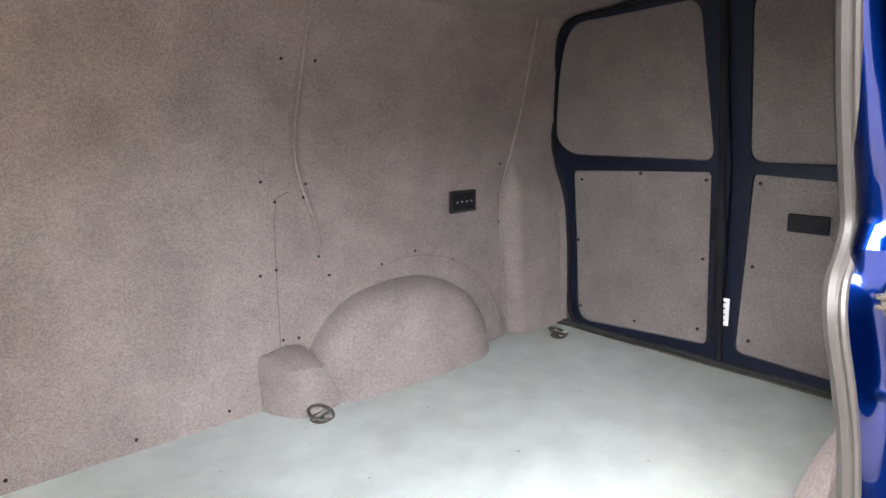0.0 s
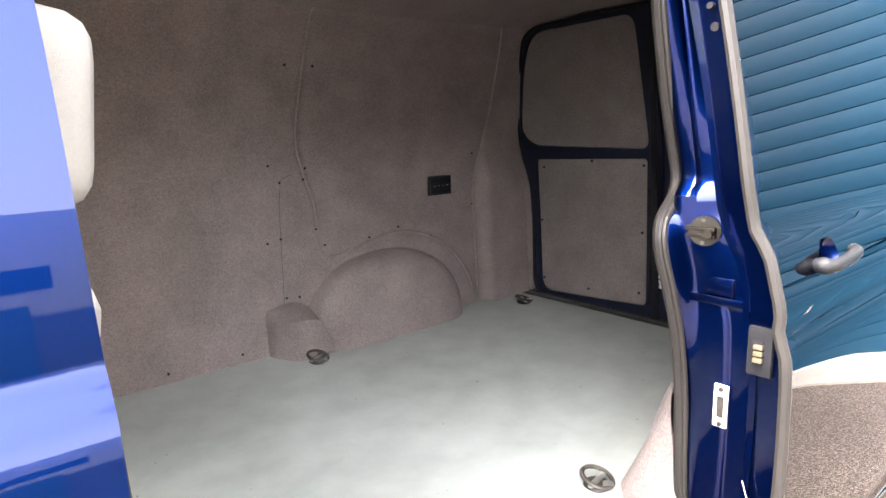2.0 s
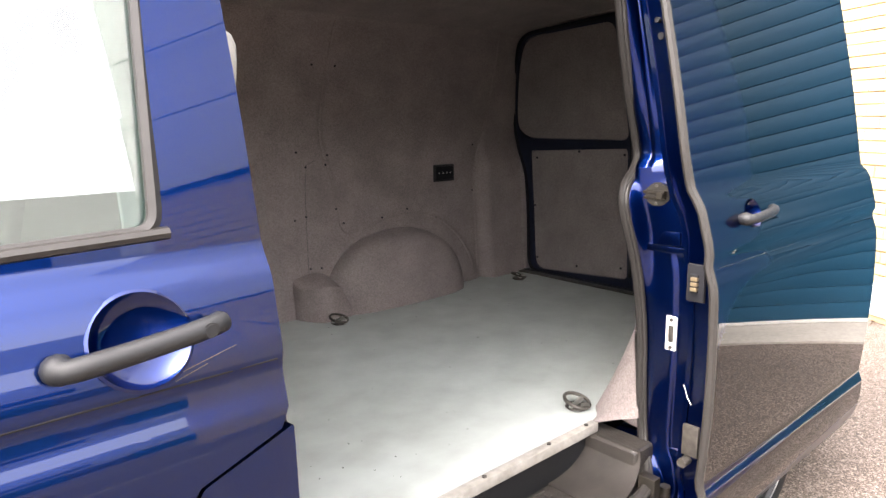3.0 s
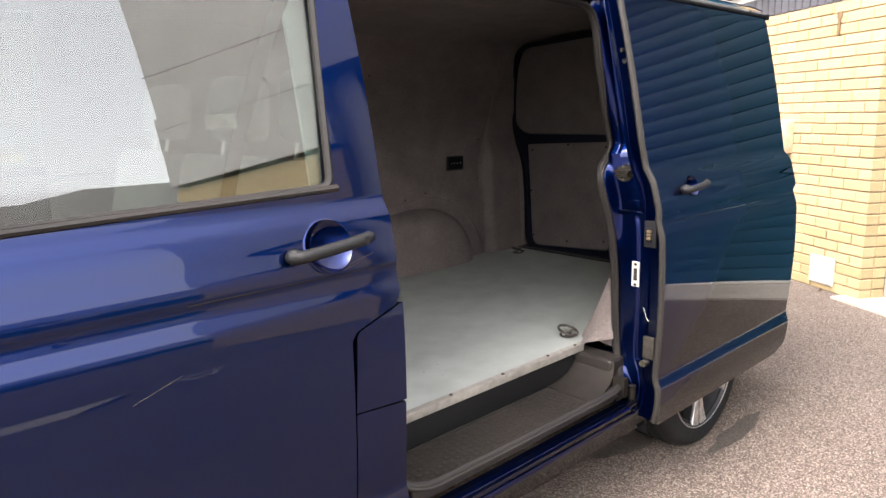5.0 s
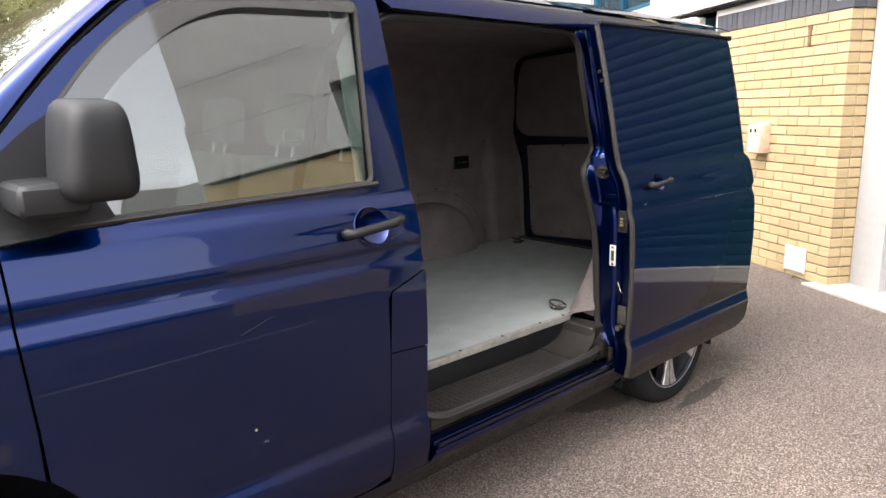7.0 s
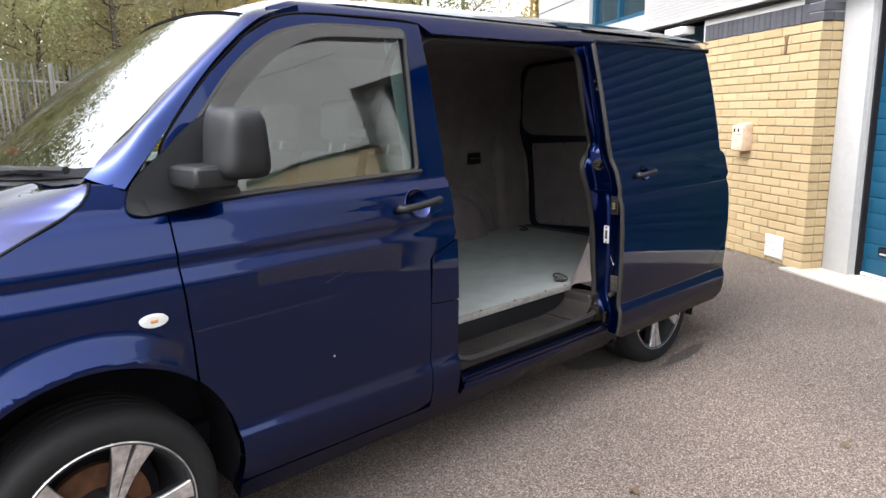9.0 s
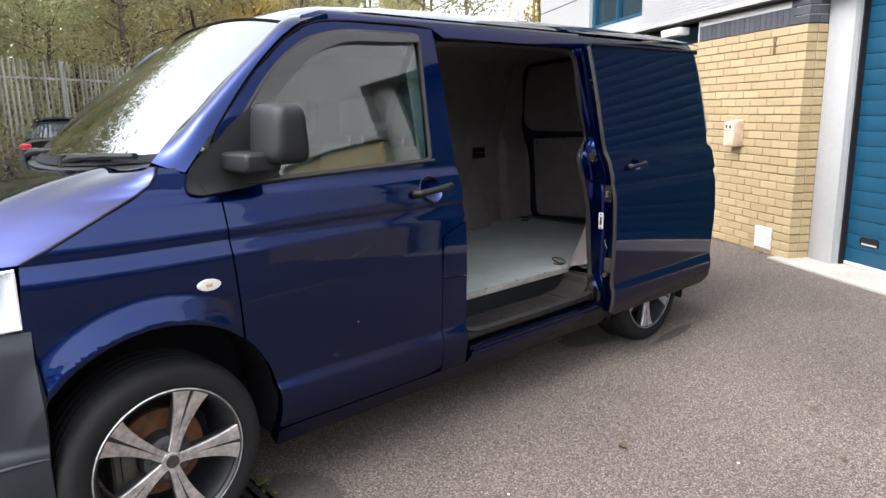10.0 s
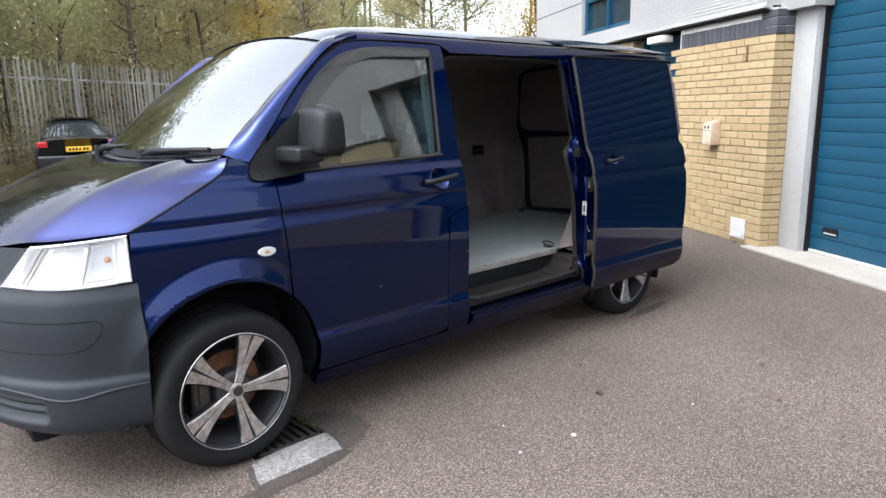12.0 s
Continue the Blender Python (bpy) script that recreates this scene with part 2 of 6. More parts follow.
def lathe(profile, n=64):
    """Turns (radius, y) round the y axis."""
    bm = bmesh.new()
    rings = [[bm.verts.new((r * math.cos(2 * math.pi * k / n), y, r * math.sin(2 * math.pi * k / n))) for k in range(n)] for r, y in profile]
    for a, b in zip(rings, rings[1:]):
        for k in range(n):
            bm.faces.new((a[k], a[(k + 1) % n], b[(k + 1) % n], b[k]))
    bmesh.ops.recalc_face_normals(bm, faces=bm.faces)
    return bm


def smooth_path(pts, per=8, closed=False):
    """A Catmull-Rom line through the points."""
    p = [Vector(q) for q in pts]
    out = []
    n = len(p)
    for i in range(n if closed else n - 1):
        a, b = p[i], p[(i + 1) % n]
        z = p[i - 1] if (closed or i) else a * 2 - b
        c = p[(i + 2) % n] if (closed or i + 2 < n) else b * 2 - a
        for k in range(per):
            t = k / per
            out.append(0.5 * ((2 * a) + (b - z) * t + (2 * z - 5 * a + 4 * b - c) * t * t + (3 * a - z - 3 * b + c) * t ** 3))
    if not closed:
        out.append(p[-1])
    return out


def tube(pts, r, n=8, closed=False, flat=1.0):
    """A round bar along the points; r may be a list."""
    bm = bmesh.new()
    rings, up = [], Vector((0.05, 0.1, 1))
    m = len(pts)
    for i, q in enumerate(pts):
        a = pts[i - 1] if (i or closed) else q
        b = pts[(i + 1) % m] if (i + 1 < m or closed) else q
        d = (Vector(b) - Vector(a)).normalized()
        s = d.cross(up)
        s = s.normalized() if s.length > 1e-3 else Vector((1, 0, 0))
        u = s.cross(d).normalized()
        up = u
        rad = r[i] if isinstance(r, (list, tuple)) else r
        rings.append([bm.verts.new(Vector(q) + (s * math.cos(2 * math.pi * k / n) + u * flat * math.sin(2 * math.pi * k / n)) * rad) for k in range(n)])
    for i in range(m if closed else m - 1):
        a, b = rings[i], rings[(i + 1) % m]
        for k in range(n):
            bm.faces.new((a[k], a[(k + 1) % n], b[(k + 1) % n], b[k]))
    if not closed:
        bm.faces.new(rings[0]), bm.faces.new(rings[-1])
    bmesh.ops.recalc_face_normals(bm, faces=bm.faces)
    return bm


def curve1(xs, ys):
    """A smooth monotone function through the points."""
    xs, ys = np.array(xs, float), np.array(ys, float)
    d = np.diff(ys) / np.diff(xs)
    s = np.zeros(len(xs))
    s[0], s[-1] = d[0], d[-1]
    for i in range(1, len(xs) - 1):
        s[i] = 0 if d[i - 1] * d[i] <= 0 else 2 * d[i - 1] * d[i] / (d[i - 1] + d[i])

    def f(x):
        x = min(max(x, xs[0]), xs[-1])
        i = min(max(int(np.searchsorted(xs, x)) - 1, 0), len(xs) - 2)
        h = xs[i + 1] - xs[i]
        t = (x - xs[i]) / h
        return float((1 + 2 * t) * (1 - t) ** 2 * ys[i] + t * (1 - t) ** 2 * h * s[i] + t * t * (3 - 2 * t) * ys[i + 1] + t * t * (t - 1) * h * s[i + 1])
    return f


def rounded(pts, r=0.03, seg=5):
    """Rounds the corners of a closed outline of (a, b); a third number is that corner's own radius."""
    out = []
    n = len(pts)
    for i in range(n):
        p, a, b = Vector(pts[i][:2]), Vector(pts[i - 1][:2]), Vector(pts[(i + 1) % n][:2])
        rad = pts[i][2] if len(pts[i]) > 2 else r
        da, db = a - p, b - p
        rad_ = min(rad, da.length * 0.48, db.length * 0.48)
        if rad_ < 1e-4:
            out.append((p.x, p.y))
            continue
        s, e = p + da.normalized() * rad_, p + db.normalized() * rad_
        for k in range(seg + 1):
            t = k / seg
            q = s * (1 - t) ** 2 + p * 2 * t * (1 - t) + e * t * t
            out.append((q.x, q.y))
    return out


def sheet(loops, f, th, step=(0.06, 0.035), inward=None):
    """A panel with real thickness: closed outlines in two coordinates (the first is the outer one, the rest are holes), laid on the
    surface f(a, b) and given a back th metres behind it."""
    bm = bmesh.new()
    for loop in loops:
        vs = [bm.verts.new((a, 0, b)) for a, b in loop]
        for i in range(len(vs)):
            bm.edges.new((vs[i - 1], vs[i]))
    bmesh.ops.triangle_fill(bm, edges=bm.edges[:], use_beauty=True, normal=(0, -1, 0))
    a0, a1 = min(v.co.x for v in bm.verts), max(v.co.x for v in bm.verts)
    b0, b1 = min(v.co.z for v in bm.verts), max(v.co.z for v in bm.verts)
    for k in range(1, int((a1 - a0) / step[0]) + 1):
        bmesh.ops.bisect_plane(bm, geom=bm.verts[:] + bm.edges[:] + bm.faces[:], dist=1e-5, plane_co=(a0 + k * step[0], 0, 0), plane_no=(1, 0, 0))
    for k in range(1, int((b1 - b0) / step[1]) + 1):
        bmesh.ops.bisect_plane(bm, geom=bm.verts[:] + bm.edges[:] + bm.faces[:], dist=1e-5, plane_co=(0, 0, b0 + k * step[1]), plane_no=(0, 0, 1))
    bm.verts.index_update()
    flat = [(v.co.x, v.co.z) for v in bm.verts]
    faces = [[v.index for v in fc.verts] for fc in bm.faces]
    flip = sum(fc.normal.y * fc.calc_area() for fc in bm.faces) > 0
    rim = [(e.verts[0].index, e.verts[1].index) for e in bm.edges if len(e.link_faces) == 1]
    bm.free()
    if flip:
        faces = [fc[::-1] for fc in faces]
    h = 1e-3
    top, nor = [], []
    for a, b in flat:
        p = Vector(f(a, b))
        n = (Vector(f(a + h, b)) - Vector(f(a - h, b))).cross(Vector(f(a, b + h)) - Vector(f(a, b - h)))
        top.append(p), nor.append(n.normalized())
    out = bmesh.new()
    lay = out.verts.layers.float_vector.new("nrm")
    vo = [out.verts.new(p) for p in top]
    vi = [out.verts.new(p - n * th) for p, n in zip(top, nor)]
    for q, p, n in zip(vo, vi, nor):
        up = n if th > 0 else -n
        q[lay], p[lay] = up, -up
    for fc in faces:
        try:
            out.faces.new([vo[i] for i in fc]), out.faces.new([vi[i] for i in fc[::-1]])
        except ValueError:
            pass
    for i, j in rim:
        try:
            out.faces.new((vo[i], vo[j], vi[j], vi[i]))
        except ValueError:
            pass
    bmesh.ops.recalc_face_normals(out, faces=out.faces)
    return out


def mirrored(bm, yc):
    b = bm.copy()
    lay = b.verts.layers.float_vector.get("nrm")
    for v in b.verts:
        v.co.y = 2 * yc - v.co.y
        if lay:
            v[lay] = Vector((v[lay].x, -v[lay].y, v[lay].z))
    bmesh.ops.reverse_faces(b, faces=b.faces)
    return b


def grid(f, nu, nv, th=0.0):
    """A sheet over the unit square with an optional back."""
    bm = bmesh.new()
    v = [[bm.verts.new(f(i / nu, j / nv)) for j in range(nv + 1)] for i in range(nu + 1)]
    for i in range(nu):
        for j in range(nv):
            bm.faces.new((v[i][j], v[i + 1][j], v[i + 1][j + 1], v[i][j + 1]))
    if th:
        bm.normal_update()
        bmesh.ops.solidify(bm, geom=bm.faces[:], thickness=th)
    return bm

# ---- the ground ----
CORNER, ALONG, INTO = Vector((5.495, 0.208, 0)), Vector((0.5, 0.866, 0)), Vector((0.866, -0.5, 0))


def ground_z(x, y):
    d = (Vector((x, y, 0)) - CORNER).dot(INTO)
    k = min(1, max(0, (d + 2.6) / 2.4))
    return 0.07 * k * k * (3 - 2 * k)


def ground_sheet():
    xs = sorted(set([-600, -200, -80, -30] + list(np.round(np.arange(-16, 16.1, 0.4), 2)) + [24, 40, 90, 200, 600]))
    ys = sorted(set([-600, -200, -80, -30] + list(np.round(np.arange(-16, 16.1, 0.4), 2)) + [24, 40, 90, 200, 600]))
    bm = bmesh.new()
    v = [[bm.verts.new((x, y, ground_z(x, y) if abs(x) < 17 and abs(y) < 17 else 0)) for y in ys] for x in xs]
    for i in range(len(xs) - 1):
        for j in range(len(ys) - 1):
            bm.faces.new((v[i][j], v[i + 1][j], v[i + 1][j + 1], v[i][j + 1]))
    return bm


tagged(obj("ground", ground_sheet(), ASPHALT), "worn brown-grey asphalt yard with fine pale aggregate", "ground", kind="structure")

# ---- the van: the shape of its side ----
YC = 0.972
SIDE_LINE = curve1([0.2, 0.27, 0.33, 0.40, 0.445, 0.458, 0.488, 0.5, 0.6, 0.72, 0.86, 0.93, 0.985, 1.03, 1.047, 1.052, 1.062, 1.07, 1.12, 1.168, 1.185, 1.2, 1.215, 1.3, 1.45, 1.6, 1.74, 1.79, 1.83, 1.86],
              [0.1, 0.068, 0.044, 0.03, 0.0285, 0.0298, 0.0412, 0.0432, 0.036, 0.0308, 0.0297, 0.0311, 0.0345, 0.048, 0.0515, 0.0515, 0.0485, 0.0492, 0.062, 0.076, 0.0868, 0.0975, 0.104, 0.118, 0.145, 0.175, 0.207, 0.222, 0.245, 0.29])


def SIDE(z):
    """How far the skin lies in from the sill's outer edge at a height."""
    if 0.5 < z < 0.93:
        return 0.0295 + 0.1338 * (z - 0.82) ** 2
    d = z - 1.215
    return 0.104 + 0.15 * d + 0.09 * d * d if 0 < d < 0.525 else SIDE_LINE(z)


TAIL = curve1([3.5, 3.62, 3.72, 3.80], [0.0, 0.012, 0.05, 0.13])
NOSE = curve1([-0.9, -0.6, -0.45, -0.3, -0.12, 0.05], [0.34, 0.15, 0.078, 0.032, 0.006, 0.0])


def far_side(x, z):
    return (x, SIDE(z), z)


def side(x, z):
    return (x, SIDE(z) + (NOSE(x) if x < 0.05 else TAIL(x) if x > 3.5 else 0), z)


def arch(xc, zc, r, a0, a1, n=20):
    return [(xc + r * math.cos(radians(a0 + (a1 - a0) * k / n)), zc + r * math.sin(radians(a0 + (a1 - a0) * k / n))) for k in range(n + 1)]


van = thing("panel_van", "dark blue panel van with its side door slid open", "van")


def both(name, bm, material, label="", angle=40):
    """The same panel on the near and on the far side."""
    other = mirrored(bm, YC)
    return part(name, bm, material, van, label, angle=angle), part(name, other, material, van, label, angle=angle)


# front wings, with the flared arch
BONEDGE = [(-0.335, 1.046), (-0.27, 1.078), (-0.19, 1.118), (-0.09, 1.168), (0.0, 1.208), (0.045, 1.236), (0.065, 1.262), (0.075, 1.292)]
ARCHF = arch(0.0, 0.40, 0.405, 150, 30, 22)
wing_loop = [(-0.35, 0.87), (-0.345, 0.96)] + BONEDGE + [(0.105, 1.285), (0.262, 1.193), (0.272, 1.0), (0.284, 0.8), (0.335, 0.71)]
wing_loop = [(-0.36, 0.75), (-0.352, 0.9)] + BONEDGE + [(0.12, 1.285), (0.185, 1.292), (0.25, 1.318), (0.261, 1.3), (0.262, 1.193), (0.266, 1.0), (0.278, 0.8)] + [p for p in ARCHF[::-1] if p[0] < 0.285] + [(-0.362, 0.63), (-0.366, 0.68)]


def flared(xc, zc, r):
    def f(x, z):
        p = side(x, z)
        d = math.hypot(x - xc, z - zc) - r
        k = min(1, max(d, 0) / 0.105)
        low = min(1, max(0, (z - 0.40) / 0.22))
        aft = min(1, max(0, (0.32 - x) / 0.2))
        low *= aft
        lip = (0.03 * (1 - k * k * (3 - 2 * k)) + 0.003 * math.exp(-((d - 0.012) / 0.01) ** 2)) * low * low * (3 - 2 * low)
        return (p[0], p[1] - lip, p[2])
    return f


both("front_wing", sheet([wing_loop], flared(0.0, 0.40, 0.405), 0.012, (0.015, 0.0125)), PAINT)

# front doors
WINDOW = rounded([(0.34, 1.22, 0.01), (0.35, 1.38, 0.03), (0.423, 1.475, 0.04), (0.505, 1.573, 0.05), (0.587, 1.648, 0.05), (0.696, 1.722, 0.06), (0.86, 1.762, 0.08), (1.02, 1.766, 0.05), (1.26, 1.766, 0.035), (1.222, 1.243, 0.025)])
DOORF = [(0.268, 1.19), (0.272, 1.0), (0.284, 0.8)] + arch(0.0, 0.40, 0.408, 45, -12, 12) + [(0.42, 0.305), (1.13, 0.305), (1.2, 0.325), (1.204, 0.6), (1.206, 0.905), (1.22, 0.925), (1.336, 0.967), (1.35, 0.995),
         (1.359, 1.2), (1.354, 1.45), (1.342, 1.797), (1.25, 1.803), (1.08, 1.803), (0.84, 1.797), (0.77, 1.788), (0.71, 1.77), (0.60, 1.708), (0.466, 1.593), (0.375, 1.496), (0.298, 1.403), (0.274, 1.353), (0.264, 1.28)]
HANDLEHOLE = [(1.178 + 0.058 * math.cos(a), 1.122 + 0.058 * math.sin(a)) for a in np.linspace(0, 2 * math.pi, 25)[:-1]]
front_door, far_door = both("front_door", sheet([DOORF, WINDOW, HANDLEHOLE], flared(0.0, 0.40, 0.405), 0.035, (0.06, 0.0125)), PAINT)

# B-post foot with the fuel flap, and the sill
both("rear_door_post", sheet([rounded([(1.2085, 0.73, 0.003), (1.2045, 0.30, 0.004), (1.352, 0.30, 0.004), (1.352, 0.72, 0.004)])], side, 0.03, (0.06, 0.03)), PAINT)
both("fuel_flap", sheet([rounded([(1.2085, 0.7335, 0.003), (1.354, 0.7245, 0.003), (1.354, 0.968, 0.004), (1.22, 0.9205, 0.012)])], side, 0.02, (0.06, 0.03)), PAINT)
both("sill", sheet([[(0.40, 0.225), (2.62, 0.225), (2.52, 0.318), (2.4, 0.345), (2.37, 0.365), (1.4, 0.365), (1.372, 0.298), (0.44, 0.298), (0.40, 0.29)]], side, 0.05, (0.15, 0.02)), PAINT)

# rear quarters
ARCHR = arch(3.0, 0.345, 0.43, 172, 8, 24)
quarter = [(2.47, 0.33), (2.55, 0.31)] + [p for p in ARCHR] + [(3.6, 0.3), (3.79, 0.34), (3.80, 1.0), (3.78, 1.3), (3.74, 1.83), (2.43, 1.83), (2.44, 1.5), (2.46, 1.2), (2.47, 1.0)]
part("rear_quarter", sheet([quarter], side, 0.02, (0.08, 0.03)), PAINT, van)
far_q = sheet([[(1.376, 0.37), (2.47, 0.37)] + quarter[1:-4] + [(1.34, 1.83), (1.36, 1.45), (1.376, 1.2)]], far_side, 0.02, (0.08, 0.05))
part("far_side_panel", mirrored(far_q, YC), PAINT, van)
both("cant_rail", sheet([[(0.705, 1.777), (0.77, 1.796), (0.84, 1.805), (1.08, 1.812), (1.25, 1.811), (1.34, 1.803), (1.40, 1.765), (2.33, 1.765), (2.43, 1.77), (2.43, 1.845), (1.2, 1.85), (0.8, 1.84), (0.70, 1.81)]], side, 0.04, (0.08, 0.012)), PAINT)
# A-posts, from the wing to the roof
AP_IN = [(0.085, 0.175, 1.292), (0.25, 0.225, 1.425), (0.42, 0.265, 1.56), (0.57, 0.30, 1.68), (0.70, 0.335, 1.786), (0.80, 0.36, 1.812)]
AP_OUT = [(x, SIDE(z), z) for x, z in ((0.168, 1.262), (0.292, 1.412), (0.42, 1.556), (0.54, 1.668), (0.66, 1.755), (0.82, 1.806))]
ain, aout = smooth_path(AP_IN, 6), smooth_path(AP_OUT, 6)


def apost(u, v):
    k = min(int(u * (len(ain) - 1)), len(ain) - 2)
    t = u * (len(ain) - 1) - k
    a, b = ain[k].lerp(ain[k + 1], t), aout[k].lerp(aout[k + 1], t)
    p = a.lerp(b, v)
    return p + Vector((-0.03, -0.035, 0.025)) * (math.sin(math.pi * v) * 0.55 * min(1, u * 5) * min(1, (1 - u) * 4))


part("a_post", grid(apost, 40, 10, 0.02), PAINT, van)
part("a_post", mirrored(grid(lambda u, v: apost(u, v * 0.3), 40, 6, 0.012), YC), PAINT, van)

def ylerp(t, left, mid, p=2.2):
    """Between a corner on the near side (t = -1), the middle (0) and the far corner."""
    k = abs(t) ** p
    q = Vector(left).lerp(Vector(mid), 1 - k)
    y0, y1 = left[1], YC
    q.y = YC - (YC - y0) * abs(t) if t < 0 else YC + (YC - y0) * t
    return q


for flip in (False, True):
    # One black tube draws both the frame seal and the gap's shadow line.
    drip = tube(smooth_path([Vector((x, SIDE(min(z, 1.8)) - 0.002, z)) for x, z in ((0.27, 1.34), (0.296, 1.406), (0.373, 1.499), (0.464, 1.597), (0.598, 1.712), (0.708, 1.775), (0.84, 1.801), (1.08, 1.807), (1.25, 1.807), (1.335, 1.8))], 6), 0.004, 8)
    part("frame_seal", mirrored(drip, YC) if flip else drip, BLACK, van, "black strip drawing the door frame seal and its shadow line")
# roof, in one sheet from rail to rail
RZ = curve1([0.5, 0.7, 1.0, 1.6, 2.6, 3.4, 3.77], [1.82, 1.866, 1.903, 1.932, 1.938, 1.925, 1.895])


def roof(u, v):
    a = (v - 0.5) * 2
    edge = ylerp(max(-1, min(1, a * 1.02)), (0.704, 0.320, 1.7895), (0.664, YC, 1.849), 2.4)
    x = edge.x + (3.77 - edge.x) * u
    zc, ze = RZ(x), min(RZ(x) - 0.06, 1.845)
    ye = SIDE(1.845)
    k = abs(a)
    z = ze + (zc - ze) * (1 - k ** 4.2)
    rib = 0.006 * max(0, math.sin((abs(a) * 4.5 + 0.5) * math.pi)) if 0.12 < u < 0.97 and k < 0.75 else 0
    q = Vector((x, YC + a * (YC - ye), z + rib))
    return q.lerp(Vector((x, edge.y, edge.z)), max(0, 1 - u / 0.07) ** 1.4)


part("roof", grid(roof, 70, 60, -0.005), PAINT, van)


# bonnet
def bonnet(u, v):
    t = v * 2 - 1
    a = ylerp(t, (0.07, 0.155, 1.29), (-0.09, YC, 1.262), 2.0)
    b = ylerp(t, (-0.335, 0.10, 1.046), (-0.84, YC, 0.985), 2.6)
    q = a.lerp(b, u)
    q.z += 0.055 * math.sin(math.pi * min(1, u * 1.02)) * (1 - abs(t) ** 5) + (0.012 * math.exp(-((abs(t) - 0.72) / 0.06) ** 2) * (1 - u * 0.5))
    edge = [Vector((x, side(x, z)[1], z)) for x, z in BONEDGE[::-1]]
    s = u * (len(edge) - 1)
    k = min(int(s), len(edge) - 2)
    e = edge[k].lerp(edge[k + 1], s - k)
    w = max(0, (abs(t) - 0.86) / 0.14) ** 1.6
    if t > 0:
        e.y = 2 * YC - e.y
    e.z += 0.002
    return q.lerp(e, w)


for flip in (False, True):
    shut = tube([Vector((x + 0.003, side(x, z)[1] - 0.0015, z + 0.002)) for x, z in BONEDGE], 0.005, 6)
    part("bonnet_gap", mirrored(shut, YC) if flip else shut, BLACK, van)
part("bonnet", grid(bonnet, 40, 72, -0.012), PAINT, van)


# windscreen and its lower apron
def screen(u, v):
    t = v * 2 - 1
    a = ylerp(t, (0.10, 0.178, 1.303), (-0.06, YC, 1.272), 2.0)
    b = ylerp(t, (0.705, 0.322, 1.787), (0.665, YC, 1.847), 2.4)
    q = a.lerp(b, u)
    n = Vector((-0.6, 0, 0.8))
    return q + n * 0.03 * math.sin(math.pi * u)


glass_ob = part("windscreen", grid(screen, 24, 40), SCREEN, van, "laminated windscreen reflecting a white sky")


part("screen_band", grid(lambda u, v: screen(u * 0.045, v) + Vector((-0.0025, 0, 0.003)), 2, 40, 0.001), BLACK, van, "black printed border of the windscreen")
part("screen_band", grid(lambda u, v: screen(0.996 + u * 0.004, v) + Vector((-0.0015, 0, 0.0015)), 2, 40, 0.001), BLACK, van)


def cowl(u, v):
    t = (v * 2 - 1) * 0.98
    a = ylerp(t, (0.075, 0.165, 1.272), (-0.10, YC, 1.238), 2.0)
    b = ylerp(t, (0.11, 0.19, 1.30), (-0.035, YC, 1.268), 2.0)
    return a.lerp(b, u)


part("scuttle", grid(cowl, 3, 30, -0.01), PLASTIC, van, "black plastic scuttle")
for y0, y1, xx in ((0.42, 1.02, 0.0), (1.12, 1.72, 0.0)):
    wiper = part("wiper", tube(smooth_path([(-0.03, y0 + 0.35, 1.29), (-0.02, y0 + 0.2, 1.31), (0.02, y0 - 0.02, 1.315)], 6), [0.017] * 7 + [0.012] * 6, 8), PLASTIC, van, "black wiper arm")
    part("blade", tube([(0.05, y0 - 0.2, 1.325), (0.0, y0 + 0.05, 1.318), (-0.02, y0 + 0.33, 1.31)], 0.012, 6), PLASTIC, wiper)
    part("pivot", cyl(0.022, 0.05, pose(-0.035, y0 + 0.36, 1.29), 14), PLASTIC, wiper)

# ---- nose: bumper, lamps, grille ----
PLAN = smooth_path([(-0.335, 0.062, 0), (-0.46, 0.092, 0), (-0.58, 0.155, 0), (-0.68, 0.27, 0), (-0.76, 0.42, 0), (-0.82, 0.62, 0), (-0.85, 0.82, 0), (-0.855, 0.972, 0)], 10)


def plan(u):
    s = u * (len(PLAN) - 1)
    k = min(int(s), len(PLAN) - 2)
    p = PLAN[k].lerp(PLAN[k + 1], s - k)
    d = (PLAN[k + 1] - PLAN[k]).normalized()
    return p, Vector((-d.y, d.x, 0))


BUMPOUT = curve1([0.27, 0.3, 0.36, 0.44, 0.49, 0.52, 0.62, 0.72, 0.8, 0.862], [-0.06, -0.01, 0.012, 0.02, 0.018, 0.004, 0.012, 0.02, 0.016, -0.008])


def nose_at(u, z, out):
    p, n = plan(u)
    n = Vector((-abs(n.x), -abs(n.y), 0))
    return Vector((p.x, p.y, z)) + n * out


def fog_well(u, z):
    """A shallow ribbed recess low in the bumper on either side."""
    a = max(0, min(1, (u - 0.37) / 0.035)) * max(0, min(1, (0.80 - u) / 0.04))
    b = max(0, min(1, (z - 0.335) / 0.03)) * max(0, min(1, (0.455 - z) / 0.025))
    k = a * a * (3 - 2 * a) * b * b * (3 - 2 * b)
    return k * (0.03 + 0.006 * math.sin(z * 2 * math.pi / 0.036))


def bumper_skin(u, v):
    z = 0.275 + (0.858 - 0.275) * v
    q = nose_at(u, z, BUMPOUT(z) - fog_well(u, z))
    q.y += (flared(0.0, 0.40, 0.405)(q.x, z)[1] - side(q.x, z)[1]) * max(0, 1 - u / 0.12)
    return q


